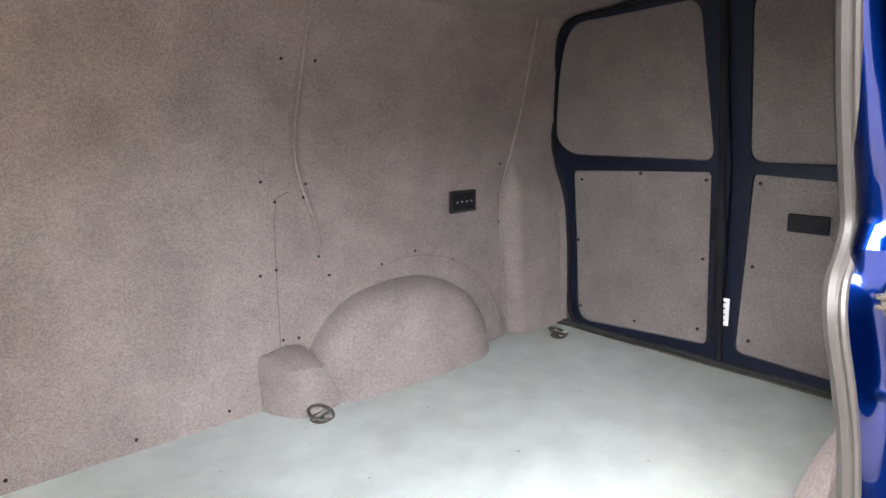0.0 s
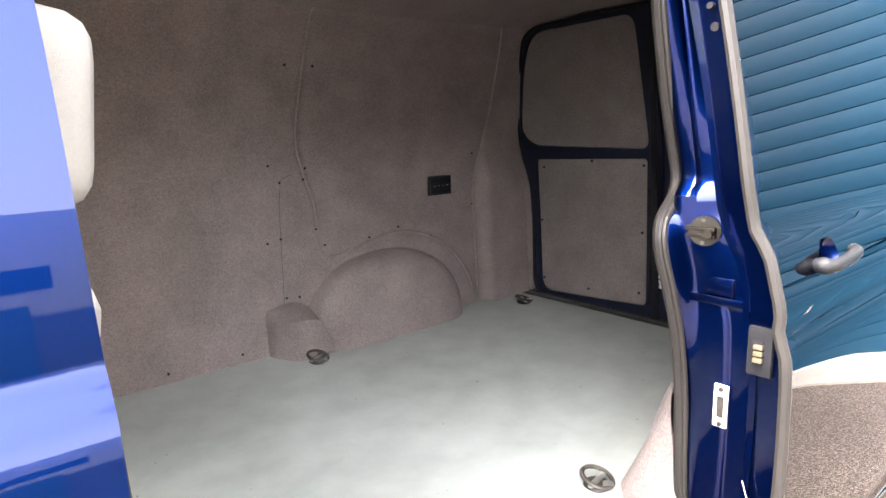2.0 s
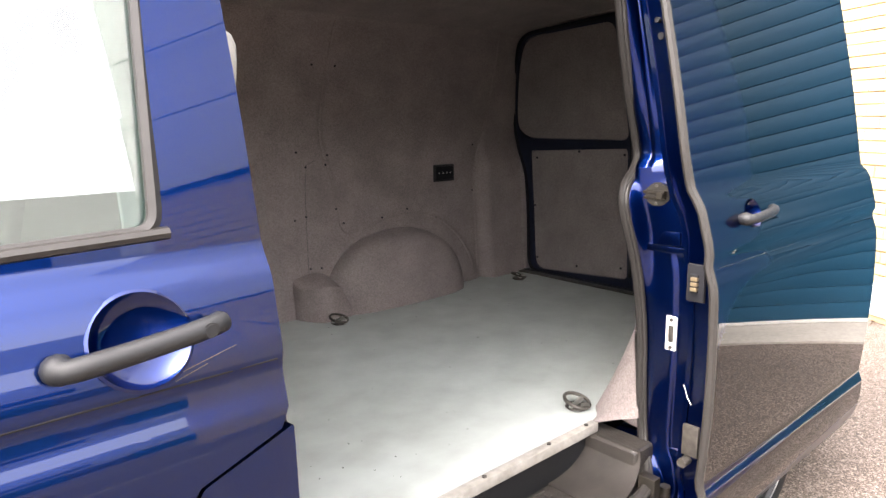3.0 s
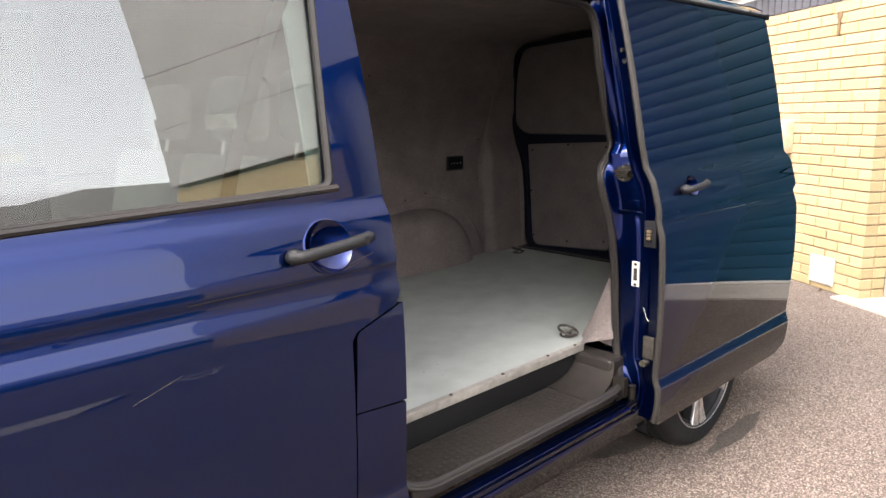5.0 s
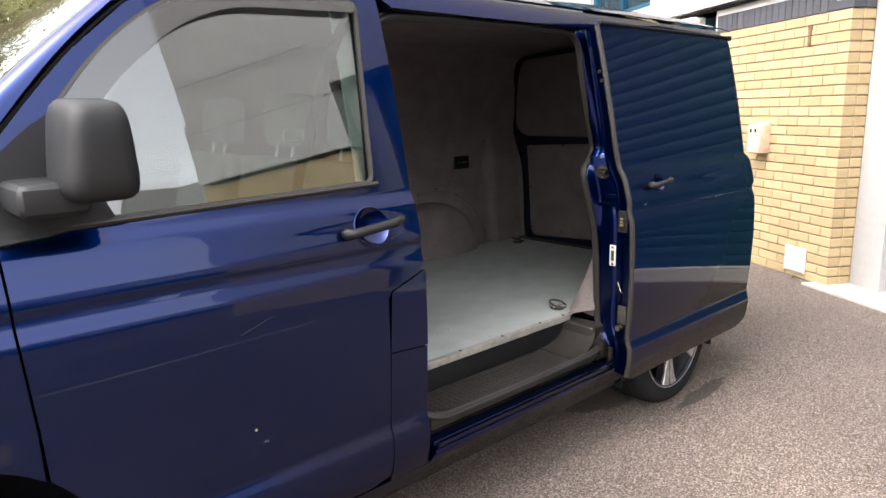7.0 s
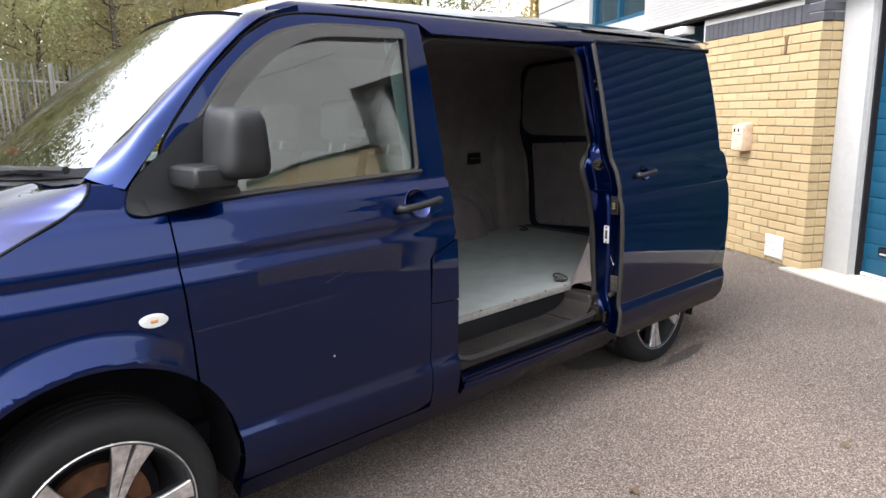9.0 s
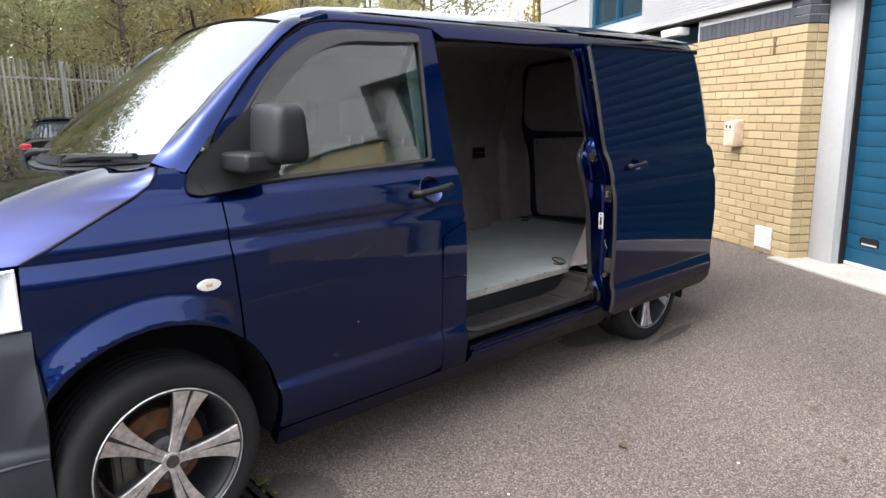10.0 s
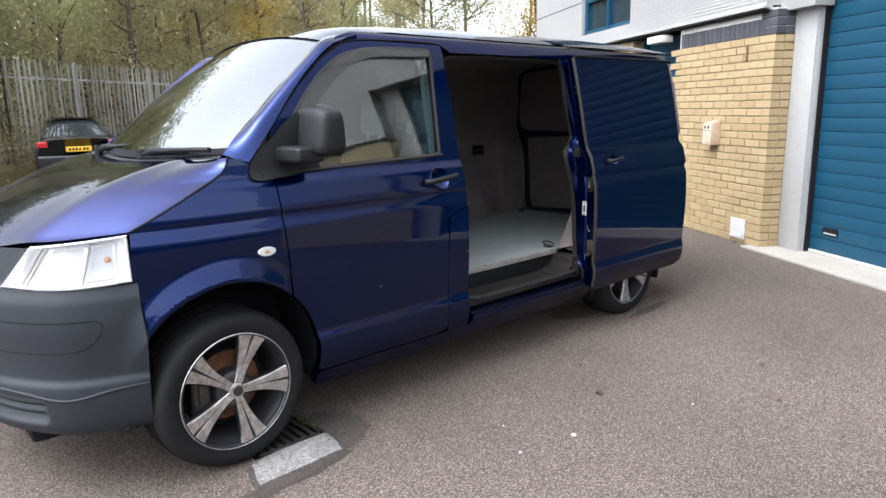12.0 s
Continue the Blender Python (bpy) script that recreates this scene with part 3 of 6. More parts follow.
bump = grid(bumper_skin, 110, 80, -0.02)
bl = mirrored(bump, YC)
bumper = part("front_bumper", join(bump, bl), BUMPER, van, "dark grey unpainted plastic bumper")


def bumper_end():
    loop = [(-0.385, 0.29), (-0.395, 0.29), (-0.41, 0.34)] + [(x, z) for x, z in arch(0.0, 0.40, 0.41, 182, 148, 8)] + [(-0.366, 0.66), (-0.366, 0.76), (-0.356, 0.855), (-0.40, 0.857), (-0.46, 0.7), (-0.46, 0.29)]
    return sheet([loop], lambda x, z: (x, SIDE(max(z, 0.45)) + flared(0.0, 0.40, 0.405)(x, z)[1] - SIDE(z) - 0.004, z), 0.03, (0.02, 0.03))


be = bumper_end()
part("bumper_corner", mirrored(be, YC), BUMPER, bumper)
part("bumper_corner", be, BUMPER, bumper)
# towing flap line and lower fog recess
FLAP = [(0.17 + 0.83 * k / 30, 0.742) for k in range(31)][::-1] + [(0.155, 0.738), (0.146, 0.727), (0.147, 0.71), (0.16, 0.685), (0.18, 0.66), (0.205, 0.642), (0.24, 0.63)] + [(0.3 + 0.7 * k / 30, 0.624) for k in range(31)]
part("moulding_line", tube([nose_at(u, z, BUMPOUT(z) + 0.0003) for u, z in FLAP], 0.0018, 6), BLACK, bumper)
lip = tube([nose_at(0.0 + k / 30, 0.475 - 0.03 * math.exp(-((k / 30 - 0.3) / 0.12) ** 2), BUMPOUT(0.475) + 0.003) for k in range(31)], 0.006, 6)
part("moulding_line", lip, BUMPER, bumper)
part("grille_panel", grid(lambda u, v: nose_at((0.512 - 0.128 * v) + (0.488 + 0.128 * v) * u, 0.855 + 0.15 * v, -0.012 - 0.03 * v), 20, 6, -0.01), BUMPER, van, "dark grey grille surround")
for z in (0.885, 0.915, 0.945):
    part("grille_bar", tube([nose_at(0.62 + 0.38 * k / 12, z, 0.004 - (z - 0.87) * 0.15) for k in range(13)], 0.008, 6), PLASTIC, van)

HT, HB = curve1([0.0, 0.5, 1.0], [1.040, 1.03, 1.018]), curve1([0.0, 0.5, 1.0], [0.868, 0.860, 0.868])


def lampface(out, inset=0.0):
    """The lamp's field, slanting inwards at its inner end."""
    def f(u, v):
        uu = 0.02 + inset * 0.5 + (0.48 - 0.125 * v - inset) * u
        lo, hi = HB(u) + inset * 0.4, HT(u) - inset * 0.4
        z = lo + (hi - lo) * v
        return nose_at(uu, z, out(u, v) - 0.11 * (z - 0.87))
    return f


def dish(u0, u1, v0, v1, deep):
    """A squarish reflector bowl with a proud rim."""
    base = lampface(lambda u, v: 0.0)

    def f(a, b):
        u, v = u0 + (u1 - u0) * a, v0 + (v1 - v0) * b
        r = max(abs(a * 2 - 1), abs(b * 2 - 1))
        q, c = base(u, v), lampface(lambda x, y: -0.02 - deep * (1 - r ** 3))(u, v)
        return c
    return grid(f, 24, 16)


def lamp_unit(flip):
    def m(b):
        return mirrored(b, YC) if flip else b
    unit = part("headlamp", m(grid(lampface(lambda u, v: -0.045 + 0.045 * max(abs(u - 0.5) * 2, abs(v - 0.5) * 2) ** 8), 40, 20, 0.006)), CHROME, van, "clear headlamp with chrome reflectors")
    lens = part("lens", m(grid(lampface(lambda u, v: 0.012), 24, 8, 0.004)), LENS, unit)
    lens.visible_shadow = False
    part("reflector", m(dish(0.40, 0.80, 0.1, 0.88, 0.05)), CHROME, unit)
    part("reflector", m(dish(0.12, 0.37, 0.12, 0.86, 0.04)), CHROME, unit)
    for u in (0.385, 0.82, 0.86):
        part("divider", m(tube([lampface(lambda a, b: -0.014)(u, 0.06 + 0.88 * k / 10) for k in range(11)], 0.0035, 6)), STEEL, unit)
    part("side_bulb", m(lathe_at([(0.0, 0.0), (0.008, -0.004), (0.011, -0.014), (0.008, -0.022), (0.0, -0.025)], Matrix.Translation(lampface(lambda a, b: -0.018)(0.2, 0.6)), 14)), AMBER, unit, "amber indicator bulb")


def lathe_at(profile, m, n=24):
    b = lathe(profile, n)
    b.transform(m @ Matrix.Rotation(radians(90), 4, "X"))
    return b


lamp_unit(False), lamp_unit(True)
for flip in (False, True):
    b = cyl(0.5, 1.0, Matrix.Identity(4), 20, bevel=0.1)
    b.transform(Matrix.Translation((0.175, SIDE(0.9) - 0.004, 0.905)) @ Matrix.Diagonal((0.078, 0.014, 0.038, 1)) @ Matrix.Rotation(radians(90), 4, "X"))
    part("side_indicator", mirrored(b, YC) if flip else b, WHITEMET, van, "clear oval side repeater")
    bulb = box(0.163, 0.185, SIDE(0.9) - 0.013, SIDE(0.9) - 0.009, 0.899, 0.911, 0.002, 1)
    part("indicator_bulb", mirrored(bulb, YC) if flip else bulb, AMBER, van, "amber bulb behind the clear repeater")

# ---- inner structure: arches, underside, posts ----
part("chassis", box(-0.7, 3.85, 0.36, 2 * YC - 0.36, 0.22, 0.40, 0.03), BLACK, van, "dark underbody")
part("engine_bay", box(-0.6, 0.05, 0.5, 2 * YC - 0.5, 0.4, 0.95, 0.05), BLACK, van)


def liner(xc, r, deep):
    b = bmesh.new()
    pts = arch(xc, 0.40 if xc < 1 else 0.34, r, 200, -20, 24)
    a = [b.verts.new((x, 0.075, z)) for x, z in pts]
    c = [b.verts.new((x, deep, z)) for x, z in pts]
    for k in range(24):
        b.faces.new((a[k], a[k + 1], c[k + 1], c[k]))
    b.faces.new(c)
    return b


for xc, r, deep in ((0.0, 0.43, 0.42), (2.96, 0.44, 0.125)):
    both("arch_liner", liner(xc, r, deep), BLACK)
# black sheets behind the door gaps, painting in their shade
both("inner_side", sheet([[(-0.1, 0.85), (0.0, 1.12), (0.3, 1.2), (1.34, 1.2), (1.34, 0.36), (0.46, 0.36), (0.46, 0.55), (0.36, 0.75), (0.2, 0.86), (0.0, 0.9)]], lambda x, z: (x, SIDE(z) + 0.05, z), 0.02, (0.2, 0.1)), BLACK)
# B-post
part("door_edge_seal", tube([Vector((curve1([0.95, 1.2, 1.45, 1.78], [1.345, 1.352, 1.346, 1.334])(z), SIDE(z) + 0.04, z)) for z in np.linspace(0.98, 1.76, 40)], 0.014, 8), SEAL, van, "dark rubber strip on the door edge")
part("b_post", sheet([[(1.29, 0.37), (1.362, 0.37), (1.366, 0.5), (1.366, 1.2), (1.352, 1.45), (1.325, 1.77), (1.27, 1.77), (1.29, 1.2)]], lambda x, z: (x, SIDE(z) + 0.045, z), 0.07, (0.05, 0.04)), PLASTIC, van)

# C-post shut face: from the seal out to the rear quarter
SEALX = curve1([0.40, 0.55, 0.8, 1.0, 1.11, 1.165, 1.2, 1.235, 1.275, 1.4, 1.55, 1.68, 1.74], [2.44, 2.492, 2.49, 2.462, 2.427, 2.422, 2.44, 2.488, 2.512, 2.475, 2.432, 2.405, 2.38])
SEALYZ = curve1([0.40, 0.55, 0.8, 1.0, 1.165, 1.275, 1.4, 1.55, 1.68, 1.76], [0.13, 0.19, 0.2, 0.21, 0.228, 0.246, 0.25, 0.25, 0.252, 0.262])


POSTX = curve1([0.34, 0.8, 1.0, 1.06, 1.24, 1.275, 1.4, 1.76], [2.47, 2.49, 2.488, 2.484, 2.448, 2.49, 2.463, 2.385])


def cpost(u, v):
    z = 0.34 + (1.785 - 0.34) * v
    k = min(1, u * 4)
    xs, ys = SEALX(z) + 0.006, max(SEALYZ(z), SIDE(z) + 0.03)
    ue = u * u * (3 - 2 * u)
    xs += (POSTX(z) - xs) * k * k * (3 - 2 * k)
    x = xs + (2.505 - xs) * (ue if z > 1.26 else u)
    y = ys + (SIDE(z) - 0.0 - ys) * u
    step = 0.004 / (1 + math.exp(-(z - 1.245) / 0.006)) * math.sin(math.pi * min(1, u * 1.1)) ** 0.5 if 0 < u < 0.9 else 0
    groove = -0.004 * math.exp(-((u - 0.42) / 0.03) ** 2) if z > 1.25 else 0
    low = -0.006 / (1 + math.exp(-(u - 0.55) / 0.01)) if z < 1.03 else 0
    return Vector((x - step - groove - low, y - step * 0.5 - groove, z))


part("c_post", grid(cpost, 40, 120, -0.006), JAMB, van)
part("shut_ledge", join(box(2.475, 2.51, 0.06, 0.19, 1.03, 1.048, 0.004), box(2.485, 2.5, 0.10, 0.17, 1.048, 1.085, 0.004)), JAMB, van)

# ---- rubber seal round the side opening ----
loop = [(SEALX(z), SEALYZ(z), z) for z in (0.5, 0.65, 0.8, 0.95, 1.05, 1.12, 1.165, 1.2, 1.235, 1.275, 1.34, 1.45, 1.58, 1.68)]
loop += [(2.37, 0.257, 1.735), (2.27, 0.262, 1.752), (1.95, 0.262, 1.757), (1.55, 0.262, 1.752), (1.40, 0.26, 1.735), (1.345, 0.265, 1.66), (1.35, 0.24, 1.4), (1.365, 0.20, 1.2), (1.37, 0.17, 1.0), (1.37, 0.16, 0.6), (1.385, 0.125, 0.47), (1.44, 0.09, 0.43), (1.6, 0.085, 0.422), (2.2, 0.085, 0.422), (2.36, 0.095, 0.425), (2.44, 0.135, 0.445)]
seal_line = smooth_path(loop, 6, True)
part("door_seal", join(tube(seal_line, 0.014, 10, True), tube([q + Vector((-0.006, -0.014, 0)) for q in seal_line], 0.0065, 8, True)), SEAL, van, "worn grey rubber door seal")

# ---- side door glass, trims, handles ----
for d, flip in ((front_door, False), (far_door, True)):
    def m(b):
        return mirrored(b, YC) if flip else b
    g = part("window", m(sheet([rounded([(0.33, 1.21, 0.01), (0.34, 1.385, 0.03), (0.414, 1.483, 0.04), (0.497, 1.582, 0.05), (0.58, 1.657, 0.05), (0.69, 1.731, 0.06), (0.86, 1.772, 0.08), (1.02, 1.775, 0.05), (1.27, 1.775, 0.03), (1.23, 1.235, 0.02)])], lambda x, z: (x, SIDE(z) + 0.014, z), 0.004, (0.2, 0.1))), PANE, d, "tinted side window")
    ring = [Vector((x, SIDE(z) + 0.003, z)) for x, z in WINDOW]
    part("window_seal", m(tube(ring, 0.0095, 6, True)), SEAL, d, "grey rubber window surround")
    part("waist_strip", m(tube([(0.36, SIDE(1.22) - 0.003, 1.216), (0.8, SIDE(1.23) - 0.003, 1.229), (1.235, SIDE(1.243) - 0.003, 1.24)], 0.012, 8, flat=0.7)), SEAL, d)
    vis = [(0.418, 1.47, 0.02), (0.505, 1.576, 0.05), (0.587, 1.651, 0.05), (0.696, 1.724, 0.06), (0.86, 1.765, 0.08), (1.25, 1.768, 0.01), (1.248, 1.736, 0.01), (0.86, 1.724, 0.1), (0.712, 1.668, 0.08), (0.57, 1.55, 0.05), (0.468, 1.44, 0.02)]
    if not flip:
        part("wind_deflector", m(sheet([rounded(vis, 0.02)], lambda x, z: (x, SIDE(z) - 0.012, z), 0.003, (0.1, 0.06))), SMOKE, d, "smoked plastic wind deflector")
    # handle in its round cup
    cup = lathe([(0.0, 0.02), (0.03, 0.018), (0.05, 0.006), (0.058, -0.0035), (0.062, -0.001)], 36)
    cup.transform(Matrix.Translation((1.178, SIDE(1.125) - 0.001, 1.122)) @ pose(0, 0, 0, -19, 0, 0))
    part("handle_cup", m(cup), JAMB, d, "round recess behind the handle")
    hp = smooth_path([(1.086, SIDE(1.12) + 0.0, 1.114), (1.087, SIDE(1.12) - 0.024, 1.115), (1.105, SIDE(1.12) - 0.037, 1.117), (1.2, SIDE(1.12) - 0.040, 1.127), (1.25, SIDE(1.12) - 0.037, 1.133), (1.268, SIDE(1.12) - 0.028, 1.135)], 6)
    rad = [0.0145 + 0.004 * math.sin(math.pi * min(1, k / 8)) for k in range(len(hp))]
    rad[0], rad[-3:] = 0.01, [0.0145, 0.013, 0.008]
    h = part("handle", m(tube(hp, rad, 12, flat=0.95)), PLASTIC, d, "black plastic door handle")
    part("lock", m(cyl(0.0095, 0.006, pose(1.243, SIDE(1.12) - 0.0505, 1.132, 90, 0, 0), 16, bevel=0.002)), PLASTIC, d)
    # mirror: sail, arm and head
    sail = [(0.155, 1.205, 0.025), (0.17, 1.275, 0.04), (0.215, 1.318, 0.03), (0.278, 1.362, 0.02), (0.335, 1.415, 0.02), (0.425, 1.478, 0.01), (0.43, 1.40, 0.03), (0.50, 1.228, 0.01), (0.36, 1.205, 0.02), (0.2, 1.192, 0.02)]
    s = part("mirror_sail", m(sheet([rounded(sail, 0.02)], lambda x, z: (x, SIDE(z) - 0.012, z), 0.02, (0.05, 0.05))), PLASTIC, d, "black plastic mirror base")
    arm = box(0.285, 0.415, -0.085, 0.118, 1.262, 1.33, 0.025, 3)
    if not flip:
        part("mirror_arm", m(arm), PLASTIC, d)
    head = box(-0.5, 0.5, -0.5, 0.5, -0.5, 0.5)
    bmesh.ops.subdivide_edges(head, edges=head.edges[:], cuts=7, use_grid_fill=True)
    for w in head.verts:
        a = Vector(w.co) * 2
        e = [max(abs(a.x), abs(a.y), abs(a.z))]
        k = (abs(a.x) ** 5 + abs(a.y) ** 5 + abs(a.z) ** 5) ** (1 / 5)
        a = a / k * e[0]
        depth = 0.085 * (1 - 0.25 * (a.z + 1) / 2) * (1 - 0.12 * a.y * a.y)
        w.co = Vector((0.44 + (a.x - 0.15) * depth * 0.92, -0.038 + a.y * 0.108, 1.388 + a.z * 0.098 + 0.006 * a.y))
    if not flip:
        part("mirror_head", head, PLASTIC, d, "large black mirror housing", angle=60)

# ---- the slid-open door ----
OUTD = 0.092


def slid(x, z):
    return (x, SIDE(z) - OUTD, z)


def slid_in(x, z):
    return (x, SIDE(z) - OUTD + 0.065, z)


door_side = [(2.385, 0.335), (2.41, 0.312), (3.40, 0.312, 0.03), (3.468, 0.345), (3.482, 0.5), (3.487, 0.8), (3.475, 1.045), (3.49, 1.055), (3.493, 1.19), (3.478, 1.205), (3.472, 1.35), (3.462, 1.74), (3.445, 1.772), (2.365, 1.772), (2.362, 1.74), (2.368, 1.3), (2.378, 1.2), (2.378, 1.0), (2.385, 0.6)]
sliding = part("sliding_door", sheet([[(p[0], p[1]) for p in door_side], [(2.60 + 0.034 * math.cos(a), 1.135 + 0.034 * math.sin(a)) for a in np.linspace(0, 2 * math.pi, 25)[:-1]]], slid, 0.02, (0.06, 0.0125)), PAINT, van, "dark blue sliding door, pushed back along the body")
inner = [(2.392, 0.345), (3.43, 0.345), (3.46, 0.6), (3.46, 1.1), (3.44, 1.75), (2.375, 1.75), (2.38, 1.3), (2.39, 1.1)]
part("inner_panel", sheet([inner], slid_in, 0.012, (0.3, 0.05)), JAMB, sliding)


def edge_face(u, v):
    z = 0.33 + (1.755 - 0.33) * v
    x0 = curve1([0.33, 0.6, 1.0, 1.2, 1.3, 1.76], [2.386, 2.386, 2.380, 2.380, 2.37, 2.364])(z)
    return Vector((x0 + 0.004 + 0.012 * u, SIDE(z) - OUTD + 0.004 + 0.075 * u, z))


part("shut_face", grid(edge_face, 4, 50, -0.004), JAMB, sliding)
part("door_seal", tube([Vector((curve1([0.33, 0.6, 1.0, 1.2, 1.3, 1.76], [2.386, 2.386, 2.380, 2.380, 2.37, 2.364])(z) - 0.006, SIDE(z) - OUTD + 0.008, z)) for z in np.linspace(0.335, 1.765, 60)], 0.011, 8), SEAL, sliding, "grey rubber edge seal")
part("latch", join(box(2.379, 2.392, -0.024, 0.02, 0.945, 1.035, 0.004), box(2.373, 2.385, -0.01, 0.01, 0.968, 1.012, 0.003)), BLACK, sliding, "steel door latch")
part("latch_claw", join(*[box(2.368, 2.378, -0.011, 0.005, z, z + 0.009, 0.002) for z in (0.973, 0.985, 0.997)]), BRASS, sliding)
part("guide_roller", join(box(2.383, 2.395, -0.03, 0.012, 0.555, 0.635, 0.004), cyl(0.012, 0.03, pose(2.38, 0.0, 0.54, 0, 90, 0), 14)), DARKSTEEL, sliding)
part("scratch", tube([(2.381, 0.012, 0.735), (2.382, 0.002, 0.705), (2.382, -0.008, 0.69)], 0.0009, 5), WHITEMET, sliding, "bare scratch in the paint")
hy = SIDE(1.135) - OUTD
hcup = lathe([(0.0, 0.016), (0.022, 0.013), (0.032, 0.004), (0.036, -0.003)], 28)
hcup.transform(Matrix.Translation((2.60, hy - 0.001, 1.135)) @ pose(0, 0, 0, -18, 0, 0))
part("handle_cup", hcup, JAMB, sliding)
hp = smooth_path([(2.532, hy, 1.128), (2.534, hy - 0.022, 1.129), (2.55, hy - 0.034, 1.131), (2.60, hy - 0.037, 1.136), (2.645, hy - 0.033, 1.141), (2.658, hy - 0.022, 1.143)], 6)
part("handle", tube(hp, [0.012 + 0.004 * math.sin(math.pi * min(1, k / 8)) for k in range(len(hp))], 12), PLASTIC, sliding, "black plastic door handle")
part("top_trim", tube([(2.365 + 1.1 * k / 20, SIDE(1.772) - OUTD - 0.001, 1.776) for k in range(21)], 0.0075, 8), BLACK, sliding, "black rubber strip along the top edge")
part("top_end", box(3.455, 3.485, SIDE(1.77) - OUTD - 0.008, SIDE(1.77) - OUTD + 0.03, 1.762, 1.785, 0.004), BLACK, sliding)
hinge = part("upper_guide", join(box(2.386, 2.396, 0.100, 0.128, 1.53, 1.63, 0.004), box(2.384, 2.394, 0.130, 0.155, 1.66, 1.72, 0.004)), BLACK, sliding, "black upper roller guide")
part("pin", cyl(0.006, 0.03, pose(2.378, 0.118, 1.588, 0, 90, 0), 10), BLACK, hinge)
part("roller", cyl(0.008, 0.014, pose(2.38, 0.112, 1.553, 0, 90, 0), 12), BLACK, hinge)
part("crease_line", tube([(2.40 + 1.06 * k / 20, SIDE(1.03) - OUTD - 0.0002, 1.03) for k in range(21)], 0.0012, 5), PAINT, sliding)

# striker plate, round latch plate and roller bracket on the C-post
plate = part("striker_plate", box(2.484, 2.49, 0.096, 0.126, 0.772, 0.864, 0.002), WHITEMET, van, "white striker plate screwed to the post")
part("slot", box(2.481, 2.4835, 0.103, 0.117, 0.795, 0.84, 0.001), DARKSTEEL, plate)
for z in (0.78, 0.855):
    part("screw", cyl(0.005, 0.004, pose(2.482, 0.11, z, 0, 90, 0), 10), DARKSTEEL, plate)
rp = part("lock_striker", cyl(0.03, 0.012, pose(2.461, 0.153, 1.18, 0, 90, 22), 28, bevel=0.003), BROWNSTEEL, van, "round tarnished steel door striker")
part("bar", join(box(2.445, 2.458, 0.126, 0.186, 1.168, 1.175, 0.003), box(2.443, 2.458, 0.126, 0.186, 1.182, 1.19, 0.003), cyl(0.009, 0.02, pose(2.449, 0.137, 1.178, 0, 90, 0), 12)), BROWNSTEEL, rp)
for z in (1.157, 1.202):
    part("screw", cyl(0.004, 0.006, pose(2.453, 0.153, z, 0, 90, 22), 10), DARKSTEEL, rp)
part("roller_arm", join(box(2.36, 2.45, 0.09, 0.2, 0.375, 0.388, 0.003), cyl(0.02, 0.04, pose(2.40, 0.1, 0.40), 16), cyl(0.014, 0.05, pose(2.44, 0.08, 0.39), 14), box(2.37, 2.40, 0.07, 0.12, 0.39, 0.46, 0.006)), BROWNSTEEL, van, "greasy steel roller arm")

# ---- entry step ----
step = part("entry_step", join(box(1.39, 2.40, 0.095, 0.33, 0.385, 0.405, 0.006), box(1.405, 2.34, 0.085, 0.105, 0.385, 0.428, 0.008, 3)), STEPRUB, van, "worn black plastic entry step")
part("riser", box(1.36, 2.44, 0.302, 0.325, 0.39, 0.505, 0.004), PLASTIC, step, "black riser under the load floor")


def step_end(u, v):
    w = v * math.pi / 2
    x = 2.23 + 0.18 * math.sin(w)
    z = 0.4045 + 0.099 * (1 - math.cos(w)) ** 1.15
    return Vector((x, 0.102 + 0.2 * u + 0.035 * v * (1 - u), z))


part("ramp", grid(step_end, 12, 28, 0.006), STEPRUB, step)
part("end_block", box(2.39, 2.482, 0.14, 0.325, 0.395, 0.503, 0.015, 3), STEPRUB, step)
st = box(0, 0.016, 0, 0.016, 0, 0.003, 0.001, 1)
stm = bpy.data.meshes.new("stud")
st.to_mesh(stm), st.free()
stm.materials.append(STEPRUB)
for i in range(30):
    for j in range(6):
        o = new("stud", stm)
        o.parent, o.location = step, (1.46 + i * 0.025, 0.125 + j * 0.026 + (i % 2) * 0.006, 0.405)
for y in (0.112, 0.292):
    part("ridge", box(1.43, 2.2, y - 0.003, y + 0.003, 0.404, 0.409, 0.001, 1), STEPRUB, step)
part("post_foot", box(2.488, 2.54, 0.075, 0.27, 0.30, 0.50, 0.006), JAMB, van)
part("sill_top", box(1.38, 2.42, 0.045, 0.09, 0.352, 0.372, 0.006), JAMB, van)
part("sill_ledge", box(1.38, 2.5, 0.035, 0.075, 0.325, 0.345, 0.005), JAMB, van)

# ---- wheels ----
TYRE = [(0.228, 0.012), (0.238, 0.004), (0.262, -0.004), (0.29, -0.008), (0.312, -0.002), (0.324, 0.012), (0.331, 0.03), (0.335, 0.055), (0.336, 0.12), (0.335, 0.18), (0.332, 0.21), (0.322, 0.23), (0.29, 0.246), (0.24, 0.24), (0.225, 0.232)]


